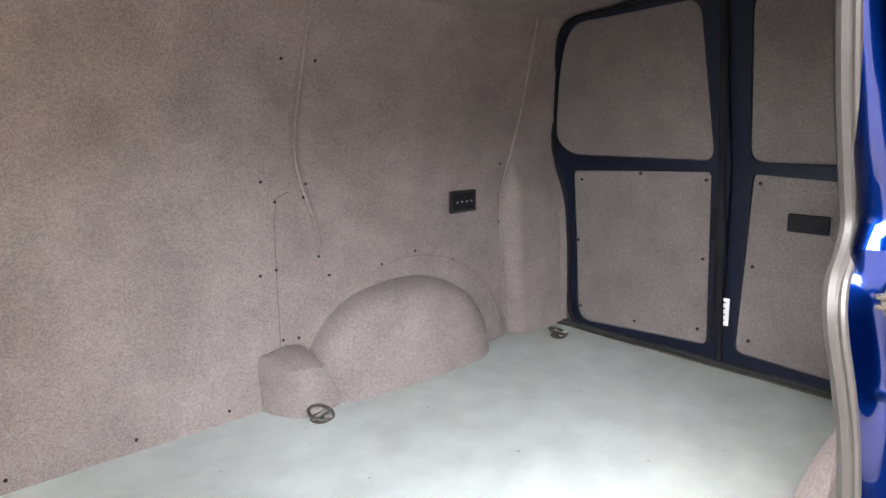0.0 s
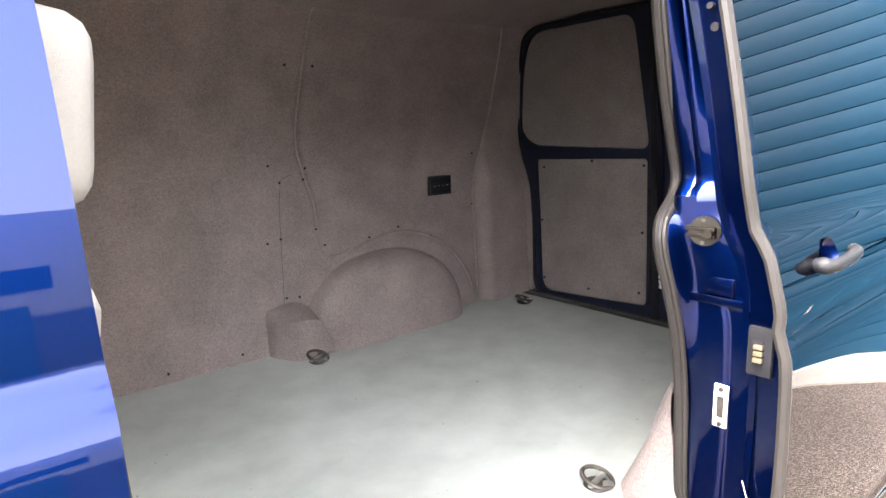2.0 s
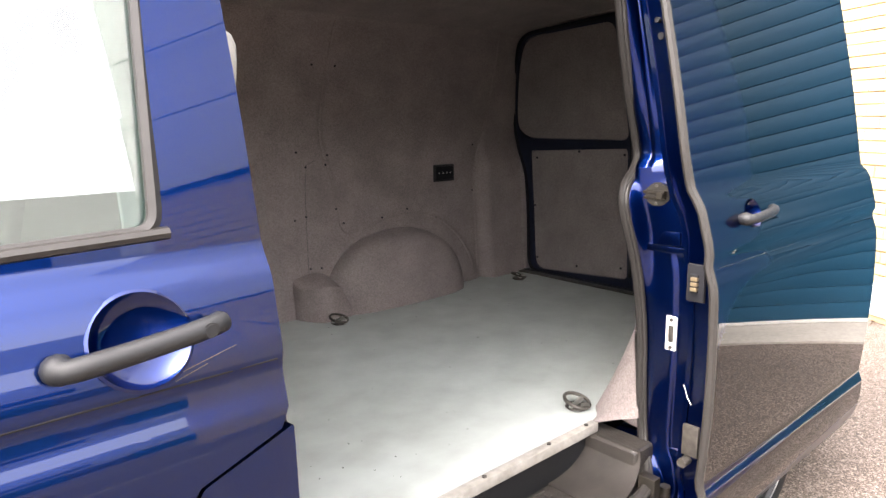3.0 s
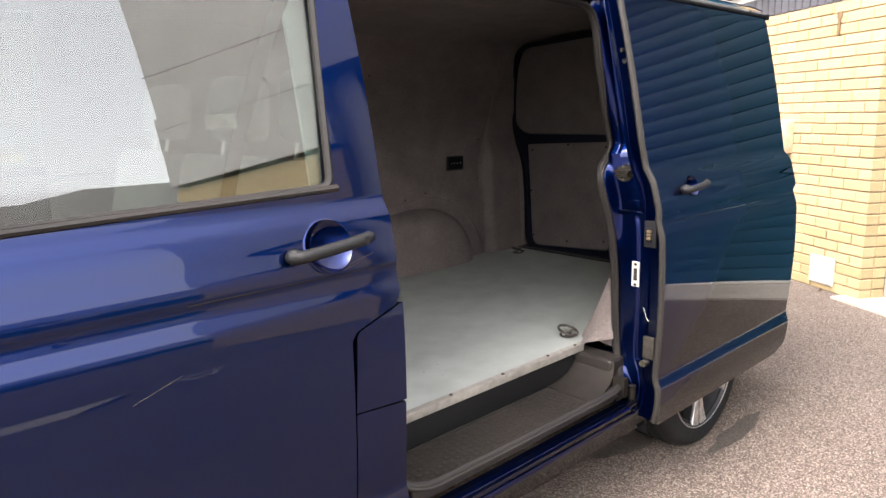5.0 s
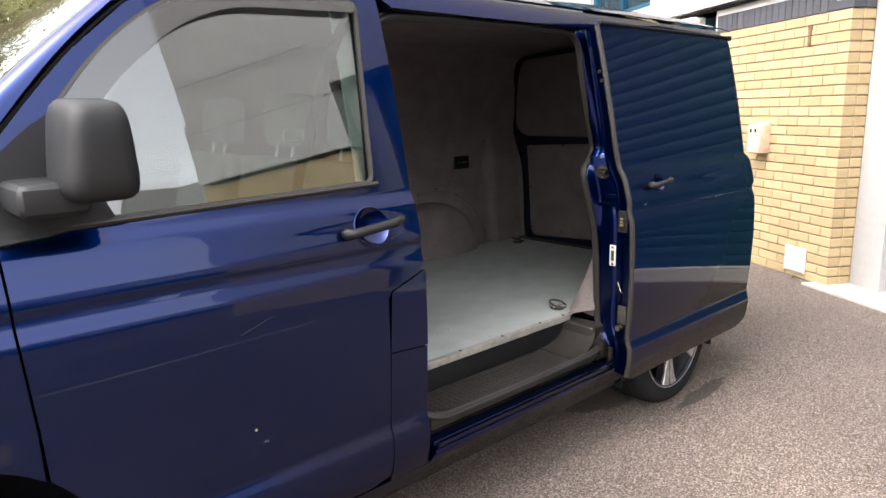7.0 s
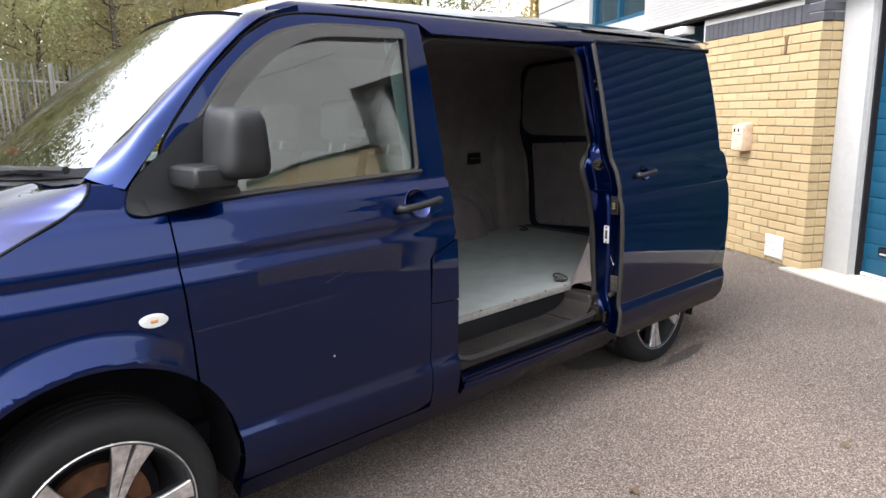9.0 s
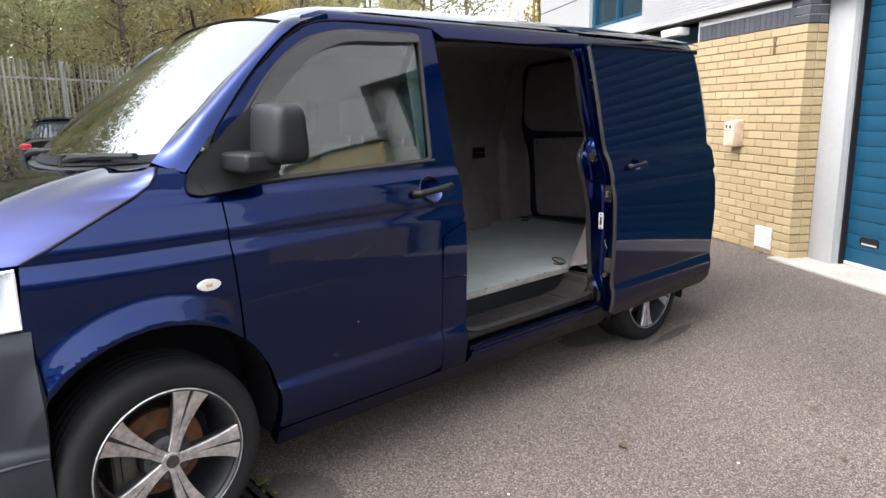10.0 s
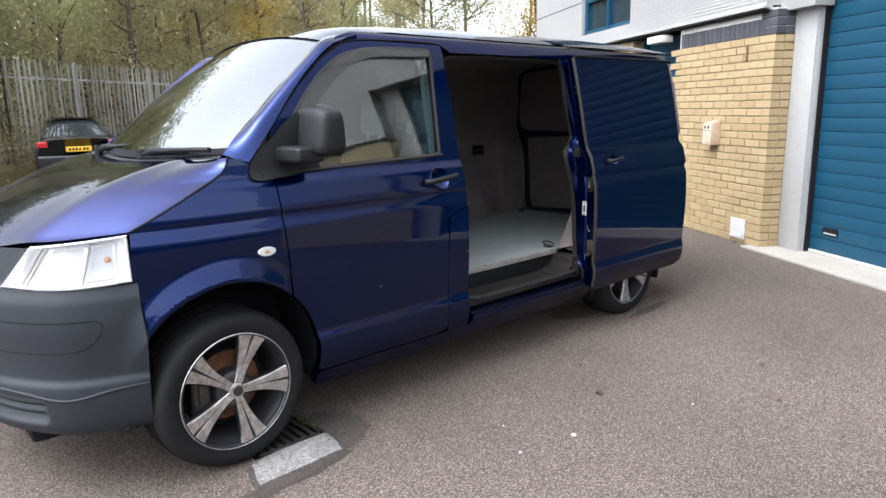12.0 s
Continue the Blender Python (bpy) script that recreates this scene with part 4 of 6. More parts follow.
def make_wheel():
    w = new("wheel")
    w.parent = van
    w["label"] = "twin-spoke alloy wheel with a black tyre"
    ty = part("tyre", lathe(TYRE, 96), RUBBER, w, "black road tyre", angle=50)
    tread = join(*[lathe([(0.3375, y), (0.3375, y + 0.002), (0.330, y + 0.003), (0.330, y + 0.008), (0.3375, y + 0.009)], 96) for y in (0.06, 0.10, 0.14, 0.18)])
    part("tread", tread, RUBBER, w)
    rim = part("rim", lathe([(0.246, 0.006), (0.249, 0.0), (0.246, -0.004), (0.239, -0.003), (0.235, 0.004), (0.232, 0.012), (0.222, 0.03), (0.215, 0.08), (0.2, 0.17), (0.215, 0.22)], 96), DARKALLOY, w, "dark rim with a bright lip")
    part("lip", lathe([(0.2465, -0.001), (0.2485, -0.004), (0.246, -0.0062), (0.2438, -0.005), (0.2435, -0.002)], 96), ALLOY, w)
    disc = part("brake_disc", cyl(0.15, 0.024, pose(0, 0.115, 0, 90, 0, 0), 48), RUST, w, "rusty brake disc")
    part("caliper", join(box(-0.165, -0.10, 0.07, 0.16, -0.09, 0.09, 0.02, 3), box(-0.14, -0.09, 0.06, 0.1, -0.05, 0.05, 0.012)), DARKSTEEL, w)
    part("backplate", cyl(0.19, 0.006, pose(0, 0.15, 0, 90, 0, 0), 40), BLACK, w)
    part("hub", lathe([(0.0, 0.012), (0.03, 0.012), (0.034, 0.018), (0.06, 0.02), (0.08, 0.032), (0.085, 0.06), (0.08, 0.1)], 40), DARKALLOY, w)
    prof = [(0.03, 0.0006, 0.0185, 0.010), (0.055, 0.0008, 0.0195, 0.0115), (0.08, 0.0012, 0.0215, 0.013), (0.11, 0.002, 0.0262, 0.0125), (0.14, 0.003, 0.0322, 0.0105),
            (0.17, 0.0042, 0.0402, 0.0078), (0.20, 0.0056, 0.05, 0.0045), (0.225, 0.007, 0.0605, 0.001), (0.2405, 0.008, 0.0685, -0.002)]
    for k in range(5):
        a = 2 * math.pi * k / 5 + radians(21.5)
        web = bmesh.new()
        rows = [[web.verts.new((-o * 0.97, y0 + 0.006, r)), web.verts.new((o * 0.97, y0 + 0.006, r)), web.verts.new((o * 0.8, y0 + 0.05, r)), web.verts.new((-o * 0.8, y0 + 0.05, r))] for r, i, o, y0 in prof]
        for p, q in zip(rows, rows[1:]):
            for i in range(4):
                web.faces.new((p[i], p[(i + 1) % 4], q[(i + 1) % 4], q[i]))
        web.faces.new(rows[0]), web.faces.new(rows[-1])
        bmesh.ops.recalc_face_normals(web, faces=web.faces)
        web.transform(Matrix.Rotation(a, 4, "Y"))
        part("spoke", web, DARKALLOY, w)
        for sgn in (-1, 1):
            fb = bmesh.new()
            ra = []
            for r, i, o, y0 in prof:
                c = 0.0022
                ra.append([fb.verts.new((sgn * x, y, r)) for x, y in ((i, y0 + 0.0004), (i + 0.0004, y0), (o - c, y0), (o, y0 + c), (o, y0 + 0.012), (i, y0 + 0.012))])
            for p, q in zip(ra, ra[1:]):
                for i in range(6):
                    fb.faces.new((p[i], p[(i + 1) % 6], q[(i + 1) % 6], q[i]))
            fb.faces.new(ra[0]), fb.faces.new(ra[-1])
            bmesh.ops.recalc_face_normals(fb, faces=fb.faces)
            fb.transform(Matrix.Rotation(a, 4, "Y"))
            part("spoke_face", fb, ALLOY, w, "bright machined spoke face")
        an = a + math.pi / 5
        part("bolt", cyl(0.011, 0.02, Matrix.Rotation(an, 4, "Y") @ pose(0, 0.024, 0.052, 90, 0, 0), 6), DARKSTEEL, w)
    cap = part("centre_cap", lathe([(0.0, 0.0), (0.026, 0.0), (0.032, 0.003), (0.034, 0.012)], 32), ALLOY, w, "silver centre cap with a plain emblem")
    part("emblem", join(cyl(0.022, 0.002, pose(0, -0.001, 0, 90, 0, 0), 24), box(-0.018, 0.018, -0.004, -0.001, -0.002, 0.002)), DARKSTEEL, w)
    return w


wheel = make_wheel()
wheel.matrix_basis = pose(0.0, 0.03, 0.336, 0, 0, 2.5)
copy_thing(wheel, pose(2.96, 0.06, 0.336, 0, 20, 0))
copy_thing(wheel, pose(0.0, 2 * YC - 0.05, 0.336, 0, 0, 182.5))
copy_thing(wheel, pose(2.92, 2 * YC - 0.0, 0.336, 0, 30, 180))

# ---- load space: carpet lining, floor, rear doors ----
WALL = curve1([0.5, 0.8, 1.0, 1.25, 1.4, 1.55, 1.7, 1.78, 1.83, 1.86], [1.775, 1.796, 1.80, 1.785, 1.758, 1.726, 1.686, 1.65, 1.58, 1.48])
LINERECESS = smooth_path([(2.5, 1.80, 0), (2.482, 1.55, 0), (2.47, 1.36, 0), (2.497, 1.23, 0), (2.548, 1.09, 0), (2.562, 0.95, 0)], 10)


def wall_y(x, z):
    """The carpeted side: a slightly sunk field behind the curved edge, and the roll of the wheel arch's flange."""
    y = WALL(z)
    line = np.interp(z, [p.y for p in LINERECESS][::-1], [p.x for p in LINERECESS][::-1])
    if z > 0.93:
        y += 0.014 / (1 + math.exp(-(x - line) / 0.006)) * min(1, (z - 0.93) / 0.06)
    d = math.hypot((x - 2.95) / 1.05, (z - 0.5) / 0.98)
    y -= 0.018 / (1 + math.exp((d - 0.425) / 0.008))
    if x > 3.44:
        y -= 0.06 * min(1, (x - 3.44) / 0.03) * min(1, max(0, (1.27 - z) / 0.15))
    return y


def wall_sheet(u, v):
    x, z = 1.02 + 2.70 * u, 0.5 + 1.36 * v
    return Vector((x, wall_y(x, z), z))


lin = grid(wall_sheet, 190, 80, 0.0)
lining = part("side_lining", lin, CARPET, van, "grey carpet lining on the inner side", angle=80)


def wall_left(u, v):
    x, z = 2.50 + 1.22 * u, 0.5 + 1.36 * v
    return Vector((x, 2 * YC - wall_y(x, z) - 0.01, z))


part("side_lining", grid(wall_left, 70, 60, 0.0), CARPET, van, "grey carpet lining on the inner side", angle=80)
part("pillar_lining", grid(lambda u, v: Vector((SEALX(0.5 + 1.25 * v) + 0.008 + 0.06 * u, SEALYZ(0.5 + 1.25 * v) + 0.012 - 0.005 * u, 0.5 + 1.25 * v)), 4, 40, 0.0), CARPET, van)


def dome(cx, hx, hz, dep, y0, sgn):
    """A half drum out of the wall, its edge well rounded into a standing face."""
    def f(u, v):
        a, p = math.pi * u, math.pi / 2 * v
        d, k = dep * math.sin(p) ** 0.62, max(0.0, math.cos(p)) ** 0.62
        x = cx - hx * math.copysign(abs(math.cos(a)) ** 0.92, math.cos(a)) * k
        z = 0.52 + hz * math.sin(a) ** 0.92 * k
        return Vector((x, y0 - sgn * d, z))
    return grid(f, 56, 32)


arch_box = part("wheel_arch", dome(2.855, 0.40, 0.345, 0.18, 1.80, 1), CARPET, van, "carpeted wheel arch box", angle=80)
part("wheel_arch", dome(2.92, 0.43, 0.36, 0.235, 2 * YC - 1.80, -1), CARPET, van, "carpeted wheel arch box", angle=80)


def arch_front(u, v):
    """The low carpeted step before the arch, turned out of the wall and sloping into the dome."""
    line = smooth_path([(2.305, 1.80, 0), (2.307, 1.772, 0), (2.325, 1.715, 0), (2.365, 1.655, 0), (2.42, 1.637, 0), (2.49, 1.648, 0), (2.58, 1.668, 0)], 8)
    s = u * (len(line) - 1)
    k = min(int(s), len(line) - 2)
    q = line[k].lerp(line[k + 1], s - k)
    top = 0.675 + 0.006 * math.sin(q.x * 40) - 0.15 * min(1, max(0, (q.x - 2.455) / 0.09))
    if v < 0.7:
        return Vector((q.x, q.y + 0.006 * math.sin(v * 4), 0.52 + (top - 0.52) * v / 0.7))
    w = (v - 0.7) / 0.3
    return Vector((q.x + 0.01 * w, q.y + (1.802 - q.y) * w, top + 0.035 * math.sin(w * math.pi / 2)))


part("arch_front_box", grid(arch_front, 50, 30), CARPET, arch_box, angle=80)


def carpet_corner(u, v):
    """Carpet turned up from the floor to the rear door post."""
    foot = smooth_path([(2.40, 0.30, 0.527), (2.46, 0.315, 0.527), (2.52, 0.36, 0.527), (2.60, 0.372, 0.527)], 6)
    head = smooth_path([(2.47, 0.185, 0.56), (2.50, 0.215, 0.66), (2.52, 0.24, 0.78), (2.60, 0.26, 0.85)], 6)
    s = u * (len(foot) - 1)
    k = min(int(s), len(foot) - 2)
    a, b = foot[k].lerp(foot[k + 1], s - k), head[k].lerp(head[k + 1], s - k)
    q = a.lerp(b, v)
    q.x += 0.01 * math.sin(math.pi * v)
    return q


part("arch_front_box", grid(carpet_corner, 20, 14), CARPET, arch_box, angle=80)
part("lining_edge", tube([Vector((p.x, wall_y(p.x, p.y) + 0.001, p.y)) for p in LINERECESS], 0.007, 8), CARPET, lining)
part("lining_edge", tube(smooth_path([Vector((x, wall_y(x, z) + 0.001, z)) for x, z in ((2.562, 0.95), (2.57, 0.905), (2.60, 0.872), (2.645, 0.868), (2.70, 0.885))], 5), 0.006, 8), CARPET, lining)
part("lining_edge", tube(smooth_path([Vector((x, wall_y(x, z) + 0.001, z)) for x, z in ((3.45, 1.8), (3.485, 1.72), (3.49, 1.55), (3.485, 1.42), (3.45, 1.24), (3.42, 1.1), (3.416, 0.8), (3.416, 0.6))], 5), 0.006, 8), CARPET, lining)
part("arch_flange", tube([Vector((2.93 + 0.45 * math.cos(a), wall_y(2.93 + 0.45 * math.cos(a), 0.5 + 0.425 * math.sin(a)) + 0.002, 0.5 + 0.425 * math.sin(a))) for a in np.linspace(0.25, math.pi - 0.25, 40)], 0.006, 8), CARPET, lining)
part("roof_lining", grid(lambda u, v: Vector((0.95 + 2.8 * u, 0.30 + 1.35 * v, 1.80 + 0.055 * math.sin(math.pi * v) ** 0.6)), 20, 16, 0.01), CARPET, van, "grey carpet roof lining")
part("rail_lining", grid(lambda u, v: Vector((1.35 + 1.1 * u, 0.265 + 0.06 * v, 1.755 + 0.06 * v)), 8, 4, 0.01), CARPET, van)
floor_loop = [(0.75, 0.305), (1.40, 0.305), (2.36, 0.305), (2.42, 0.33), (2.45, 0.42), (2.46, 0.34), (3.70, 0.2), (3.71, 1.75), (3.3, 1.81), (0.75, 1.81)]
floor_loop = [(0.75, 0.30), (2.42, 0.30), (2.56, 0.34), (3.70, 0.34), (3.71, 1.78), (0.75, 1.81)]
part("load_floor", sheet([floor_loop], lambda x, y: (x, y, 0.525), 0.018, (0.4, 0.4)), VINYL, van, "pale green-grey vinyl load floor with faint scuffs")
rn_ = random.Random(31)
crumbs = bmesh.new()
for k in range(80):
    x, y, r = rn_.uniform(1.45, 3.6), rn_.uniform(0.4, 1.6), rn_.uniform(0.001, 0.003)
    ring = [crumbs.verts.new((x + r * rn_.uniform(0.6, 1.4) * math.cos(a), y + r * rn_.uniform(0.6, 1.4) * math.sin(a), 0.5255)) for a in (0.3, 1.6, 2.9, 4.2, 5.4)]
    tip = crumbs.verts.new((x, y, 0.5255 + r * 0.5))
    for q in range(5):
        crumbs.faces.new((ring[q], ring[(q + 1) % 5], tip))
dirt = part("floor_crumbs", crumbs, STEPRUB, van, "dark specks of dirt on the floor")
dirt["kind"] = "stuff"
edge = part("floor_edge", box(1.36, 2.42, 0.28, 0.306, 0.504, 0.5315, 0.003), EDGING, van, "scuffed grey metal floor edging")
for x in (1.5, 1.74, 1.98, 2.22, 2.38):
    part("screw", cyl(0.006, 0.003, pose(x, 0.293, 0.533), 10), DARKSTEEL, edge)


def cargo_ring(x, y, rz, big=1.0):
    b = part("lashing_ring", lathe([(0.0, 0.0), (0.03, 0.0), (0.034, -0.004), (0.03, -0.009), (0.0, -0.01)], 24), DARKSTEEL, van, "folding steel lashing ring")
    b.matrix_basis = pose(x, y, 0.5255, -90, 0, rz)
    r = part("ring", tube([Vector((0.037 * math.cos(a), -0.012 - 0.011 * (1 + math.sin(a)), 0.037 * math.sin(a))) for a in np.linspace(0, 2 * math.pi, 33)[:-1]], 0.0055, 8, True), DARKSTEEL, b)
    part("bolt", cyl(0.014, 0.012, pose(0, -0.012, -0.028, 90, 0, 0), 6), STEEL, b)
    part("cross_bar", box(-0.04, 0.04, -0.022, -0.012, -0.006, 0.006, 0.003), STEEL, b)


cargo_ring(2.412, 1.60, 20), cargo_ring(3.545, 1.60, 60), cargo_ring(2.465, 0.39, 10)
SCREWS = [(2.355, 1.245), (2.40, 1.18), (2.50, 1.185), (2.515, 1.226), (2.34, 0.955), (2.395, 0.965), (2.55, 0.985), (2.585, 0.917), (2.40, 0.735), (2.455, 0.73), (2.36, 0.69), (2.956, 0.945), (3.13, 0.885), (2.80, 0.92), (3.40, 1.24), (3.41, 1.0), (2.41, 1.60), (2.53, 1.60)]
for x, z in SCREWS:
    part("screw", cyl(0.0045, 0.006, pose(x, wall_y(x, z) - 0.001, z, 90, 0, 0), 10), BLACK, lining, "black screw head")
for x in (1.62, 1.93, 2.2):
    part("screw", cyl(0.005, 0.006, pose(x, WALL(0.56), 0.56, 90, 0, 0), 10), BLACK, lining)
part("panel_seam", tube([Vector((x, wall_y(x, z) - 0.0005, z)) for x, z in [(2.53, 1.2)] + [(2.44, 1.205), (2.405, 1.19), (2.397, 1.1), (2.394, 0.9), (2.39, 0.72)]], 0.0012, 6), LINE, lining)
vb = part("air_vent", join(box(3.135, 3.27, wall_y(3.2, 1.1) - 0.012, wall_y(3.2, 1.1) + 0.004, 1.062, 1.148, 0.006)), PLASTIC, van, "black plastic wall vent")
part("vent_well", box(3.145, 3.26, wall_y(3.2, 1.1) - 0.014, wall_y(3.2, 1.1) - 0.009, 1.072, 1.138, 0.003), BLACK, vb)
for k in range(4):
    part("vent_stud", cyl(0.003, 0.004, pose(3.165 + 0.025 * k, wall_y(3.2, 1.1) - 0.015, 1.105, 90, 0, 0), 8), STEEL, vb)


# rear doors, seen from within
def within(b):
    """Keeps inner parts inside the drawn-in tail of the near side."""
    for v in b.verts:
        v.co.y = max(v.co.y, SIDE(v.co.z) + (TAIL(v.co.x) if v.co.x > 3.5 else 0) + 0.03)
    return b


RC = 1.004


def rear_door(flip):
    def m(b):
        return within(mirrored(b, RC)) if flip else b

    def plane(a, b):
        return (3.735 - 0.22 * max(0, b - 1.24), a, b)
    out = rounded([(1.008, 0.53, 0.02), (1.69, 0.53, 0.08), (1.70, 0.9, 0.1), (1.72, 1.09, 0.1), (1.785, 1.23, 0.06), (1.785, 1.4, 0.1), (1.735, 1.62, 0.1), (1.66, 1.79, 0.09), (1.008, 1.83, 0.02)], 0.03)
    lo = rounded([(1.056, 0.58), (1.65, 0.548, 0.07), (1.668, 0.87), (1.692, 1.197, 0.02), (1.078, 1.221, 0.02)], 0.03)
    hi = rounded([(1.066, 1.259, 0.05), (1.7, 1.262, 0.06), (1.774, 1.312, 0.05), (1.765, 1.4, 0.1), (1.712, 1.62, 0.1), (1.64, 1.775, 0.09), (1.09, 1.80, 0.06)], 0.05)

    def f(a, b):
        return Vector(plane(a, b))
    leaf = part("rear_door", m(sheet([[(a, b) for a, b in out], lo, hi], lambda a, b: f(a, b), -0.05, (0.1, 0.1))), SHADEDPAINT, van, "closed rear door with carpeted panels")
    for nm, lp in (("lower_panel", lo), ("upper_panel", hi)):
        part(nm, m(sheet([lp], lambda a, b: f(a, b) + Vector((0.012, 0, 0)), -0.02, (0.1, 0.1))), SHADEDCARPET, leaf, "grey carpet panel")
    part("weather_strip", m(tube([f(a, b) + Vector((-0.004, 0, 0)) for a, b in out], 0.009, 6, True)), BLACK, leaf)
    for a, b in ((1.10, 0.63), (1.10, 1.19), (1.64, 0.61), (1.65, 1.16), (1.37, 0.6), (1.37, 1.2), (1.66, 0.9), (1.095, 0.9)):
        part("screw", m(cyl(0.006, 0.005, Matrix.Translation(f(a, b) + Vector((0.010, 0, 0))) @ pose(0, 0, 0, 0, 90, 0), 8)), BLACK, leaf)
    part("outer_skin", m(sheet([[(0.978, 0.5), (1.80, 0.5), (1.80, 1.2), (1.70, 1.78), (1.62, 1.85), (1.4, 1.88), (0.978, 1.89)]], lambda a, b: (3.81 - 0.06 * max(0, b - 1.1), a, b), 0.02, (0.2, 0.2))), PAINT, leaf)
    return leaf


ld = rear_door(False)
rdn = rear_door(True)
part("door_pull", box(3.735, 3.755, 0.68, 0.808, 1.038, 1.098, 0.006), BLACK, rdn, "black recessed door pull")
part("latch_bar", tube([(3.725, 1.035, 0.60), (3.722, 1.035, 1.18)], 0.008, 8), BLACK, ld)
part("lock_case", box(3.715, 3.735, 1.02, 1.06, 0.98, 1.10, 0.006), BLACK, ld)
tg = part("striker_tag", box(3.722, 3.728, 0.975, 1.008, 0.675, 0.775, 0.002), WHITEMET, ld, "white perforated catch plate")
for z in (0.69, 0.712, 0.735, 0.757):
    part("hole", box(3.7205, 3.7225, 0.987, 0.997, z, z + 0.006), DARKSTEEL, ld)


def surround(flip):
    hole = [(0.9721, 0.53), (1.705, 0.525), (1.705, 0.9), (1.725, 1.09), (1.79, 1.23), (1.79, 1.4), (1.74, 1.62), (1.665, 1.79), (1.6, 1.82), (0.9721, 1.84)]
    lp = [(0.972, 0.44), (1.83, 0.44), (1.835, 1.1), (1.825, 1.23), (1.805, 1.4), (1.755, 1.62), (1.70, 1.80), (1.62, 1.85), (0.972, 1.87)] + hole[::-1]
    b = sheet([lp], lambda a, c: (3.728 - 0.22 * max(0, c - 1.24), a, c), -0.05, (0.2, 0.1))
    return within(mirrored(b, YC)) if flip else b


part("rear_frame", surround(False), CARPET, van)
part("rear_frame", surround(True), CARPET, van)
part("rear_sill_strip", box(3.68, 3.73, 0.2, 1.74, 0.522, 0.532, 0.003), DARKSTEEL, van)
part("rear_bumper", box(3.70, 3.86, 0.16, 2 * YC - 0.16, 0.33, 0.54, 0.05, 3), BUMPER, van)

# ---- cab ----
part("cab_floor", box(0.5, 1.0, 0.16, 1.80, 0.42, 0.45, 0.01), DASH, van)
part("seat_box", box(0.75, 1.15, 0.3, 1.72, 0.45, 0.70, 0.03), DASH, van)
part("dashboard", grid(lambda u, v: Vector((-0.02 + 0.5 * u ** 0.9 - 0.06 * math.sin(math.pi * v), 0.18 + 1.6 * v, 1.22 - 0.10 * u ** 2.5 - (0.25 * max(0, u - 0.85) / 0.15))), 24, 30, 0.02), DASH, van, "grey dashboard")
part("steering_wheel", join(tube([Vector((0.55 + 0.06 * math.sin(a), 1.40 + 0.19 * math.cos(a), 1.12 + 0.17 * math.sin(a))) for a in np.linspace(0, 2 * math.pi, 41)[:-1]], 0.015, 8, True), box(0.53, 0.57, 1.33, 1.47, 1.06, 1.16, 0.02)), DASH, van)


def seat(y, w):
    s = part("seat", box(0.66, 1.16, y - w / 2, y + w / 2, 0.70, 0.86, 0.06, 4), CREAM, van, "pale grey cloth seat")
    back = box(-0.06, 0.08, -w / 2, w / 2, 0, 0.5, 0.055, 4)
    back.transform(pose(1.20, y, 0.80, 0, 13, 0))
    part("backrest", back, CREAM, s)
    for yy in ((y,) if w < 0.7 else (y - w / 4, y + w / 4)):
        head = box(-0.05, 0.055, -0.13, 0.13, 0, 0.2, 0.048, 4)
        head.transform(pose(1.352, yy, 1.325, 0, 6, 0))
        hr = part("headrest", head, CREAM, s, "pale cloth headrest")
        part("post", join(*[tube([(1.32, yy + q, 1.26), (1.35, yy + q, 1.38)], 0.006, 6) for q in (-0.06, 0.06)]), STEEL, s)


seat(0.60, 0.9), seat(1.42, 0.52)
part("pillar_trim", grid(lambda u, v: Vector((1.198 + 0.085 * u, SIDE(1.2 + 0.58 * v) + 0.045 + 0.015 * u, 1.2 + 0.58 * v)), 4, 20, 0.006), TRIMPALE, van, "pale B-post trim")
belt = part("seat_belt", grid(lambda u, v: Vector((0.975 + 0.035 * u + 0.24 * v ** 1.6, 0.215 + 0.012 * v, 1.0 + 0.72 * v)), 2, 16, 0.002), mat("brown_grey_webbing", (0.06, 0.05, 0.042), 0.8, var=0.15, scale=200), van, "brown-grey seat belt webbing")
part("tongue", box(0.995, 1.06, 0.205, 0.217, 1.375, 1.405, 0.004), STEEL, belt)

# old scratches and stone chips on the near front door
for pts in (((1.212, 1.074), (1.29, 1.092)), ((1.208, 1.066), (1.25, 1.078)), ((0.74, 0.905), (0.83, 0.935))):
    part("scratch", tube([(x, SIDE(z) - 0.0003, z) for x, z in pts], 0.0005, 5), DARKSTEEL, front_door, "fine pale scratch")
part("paint_chip", cyl(0.004, 0.0015, pose(0.76, SIDE(0.64) - 0.0003, 0.64, 90, 0, 0), 8), GALV, front_door, "pale paint chip")
# Thin black tube paints the shadow line in the door's crease.
part("crease_line", tube([(0.86 + 0.485 * k / 20, SIDE(1.056) + 0.0005, 1.056 + 0.004 * k / 20) for k in range(21)], 0.0018, 6), BLACK, front_door)

# ---- the industrial unit beside the yard ----
SITE = Matrix((( -ALONG.x, INTO.x, 0, CORNER.x), (-ALONG.y, INTO.y, 0, CORNER.y), (0, 0, 1, 0), (0, 0, 0, 1)))
COURSE, LONG, GAP = 0.075, 0.225, 0.0095


def placed(bm):
    bm.transform(SITE)
    return bm


wall = tagged(obj("wall_brick", placed(join(box(-1.62, -0.009, 0.009, 0.25, 0.0, 2.1), box(-0.25, -0.009, 0.0095, 0.3, 0.0, 2.1))), MORTAR, smooth=False), "buff brick wall with brown mortar joints", "wall", kind="structure")


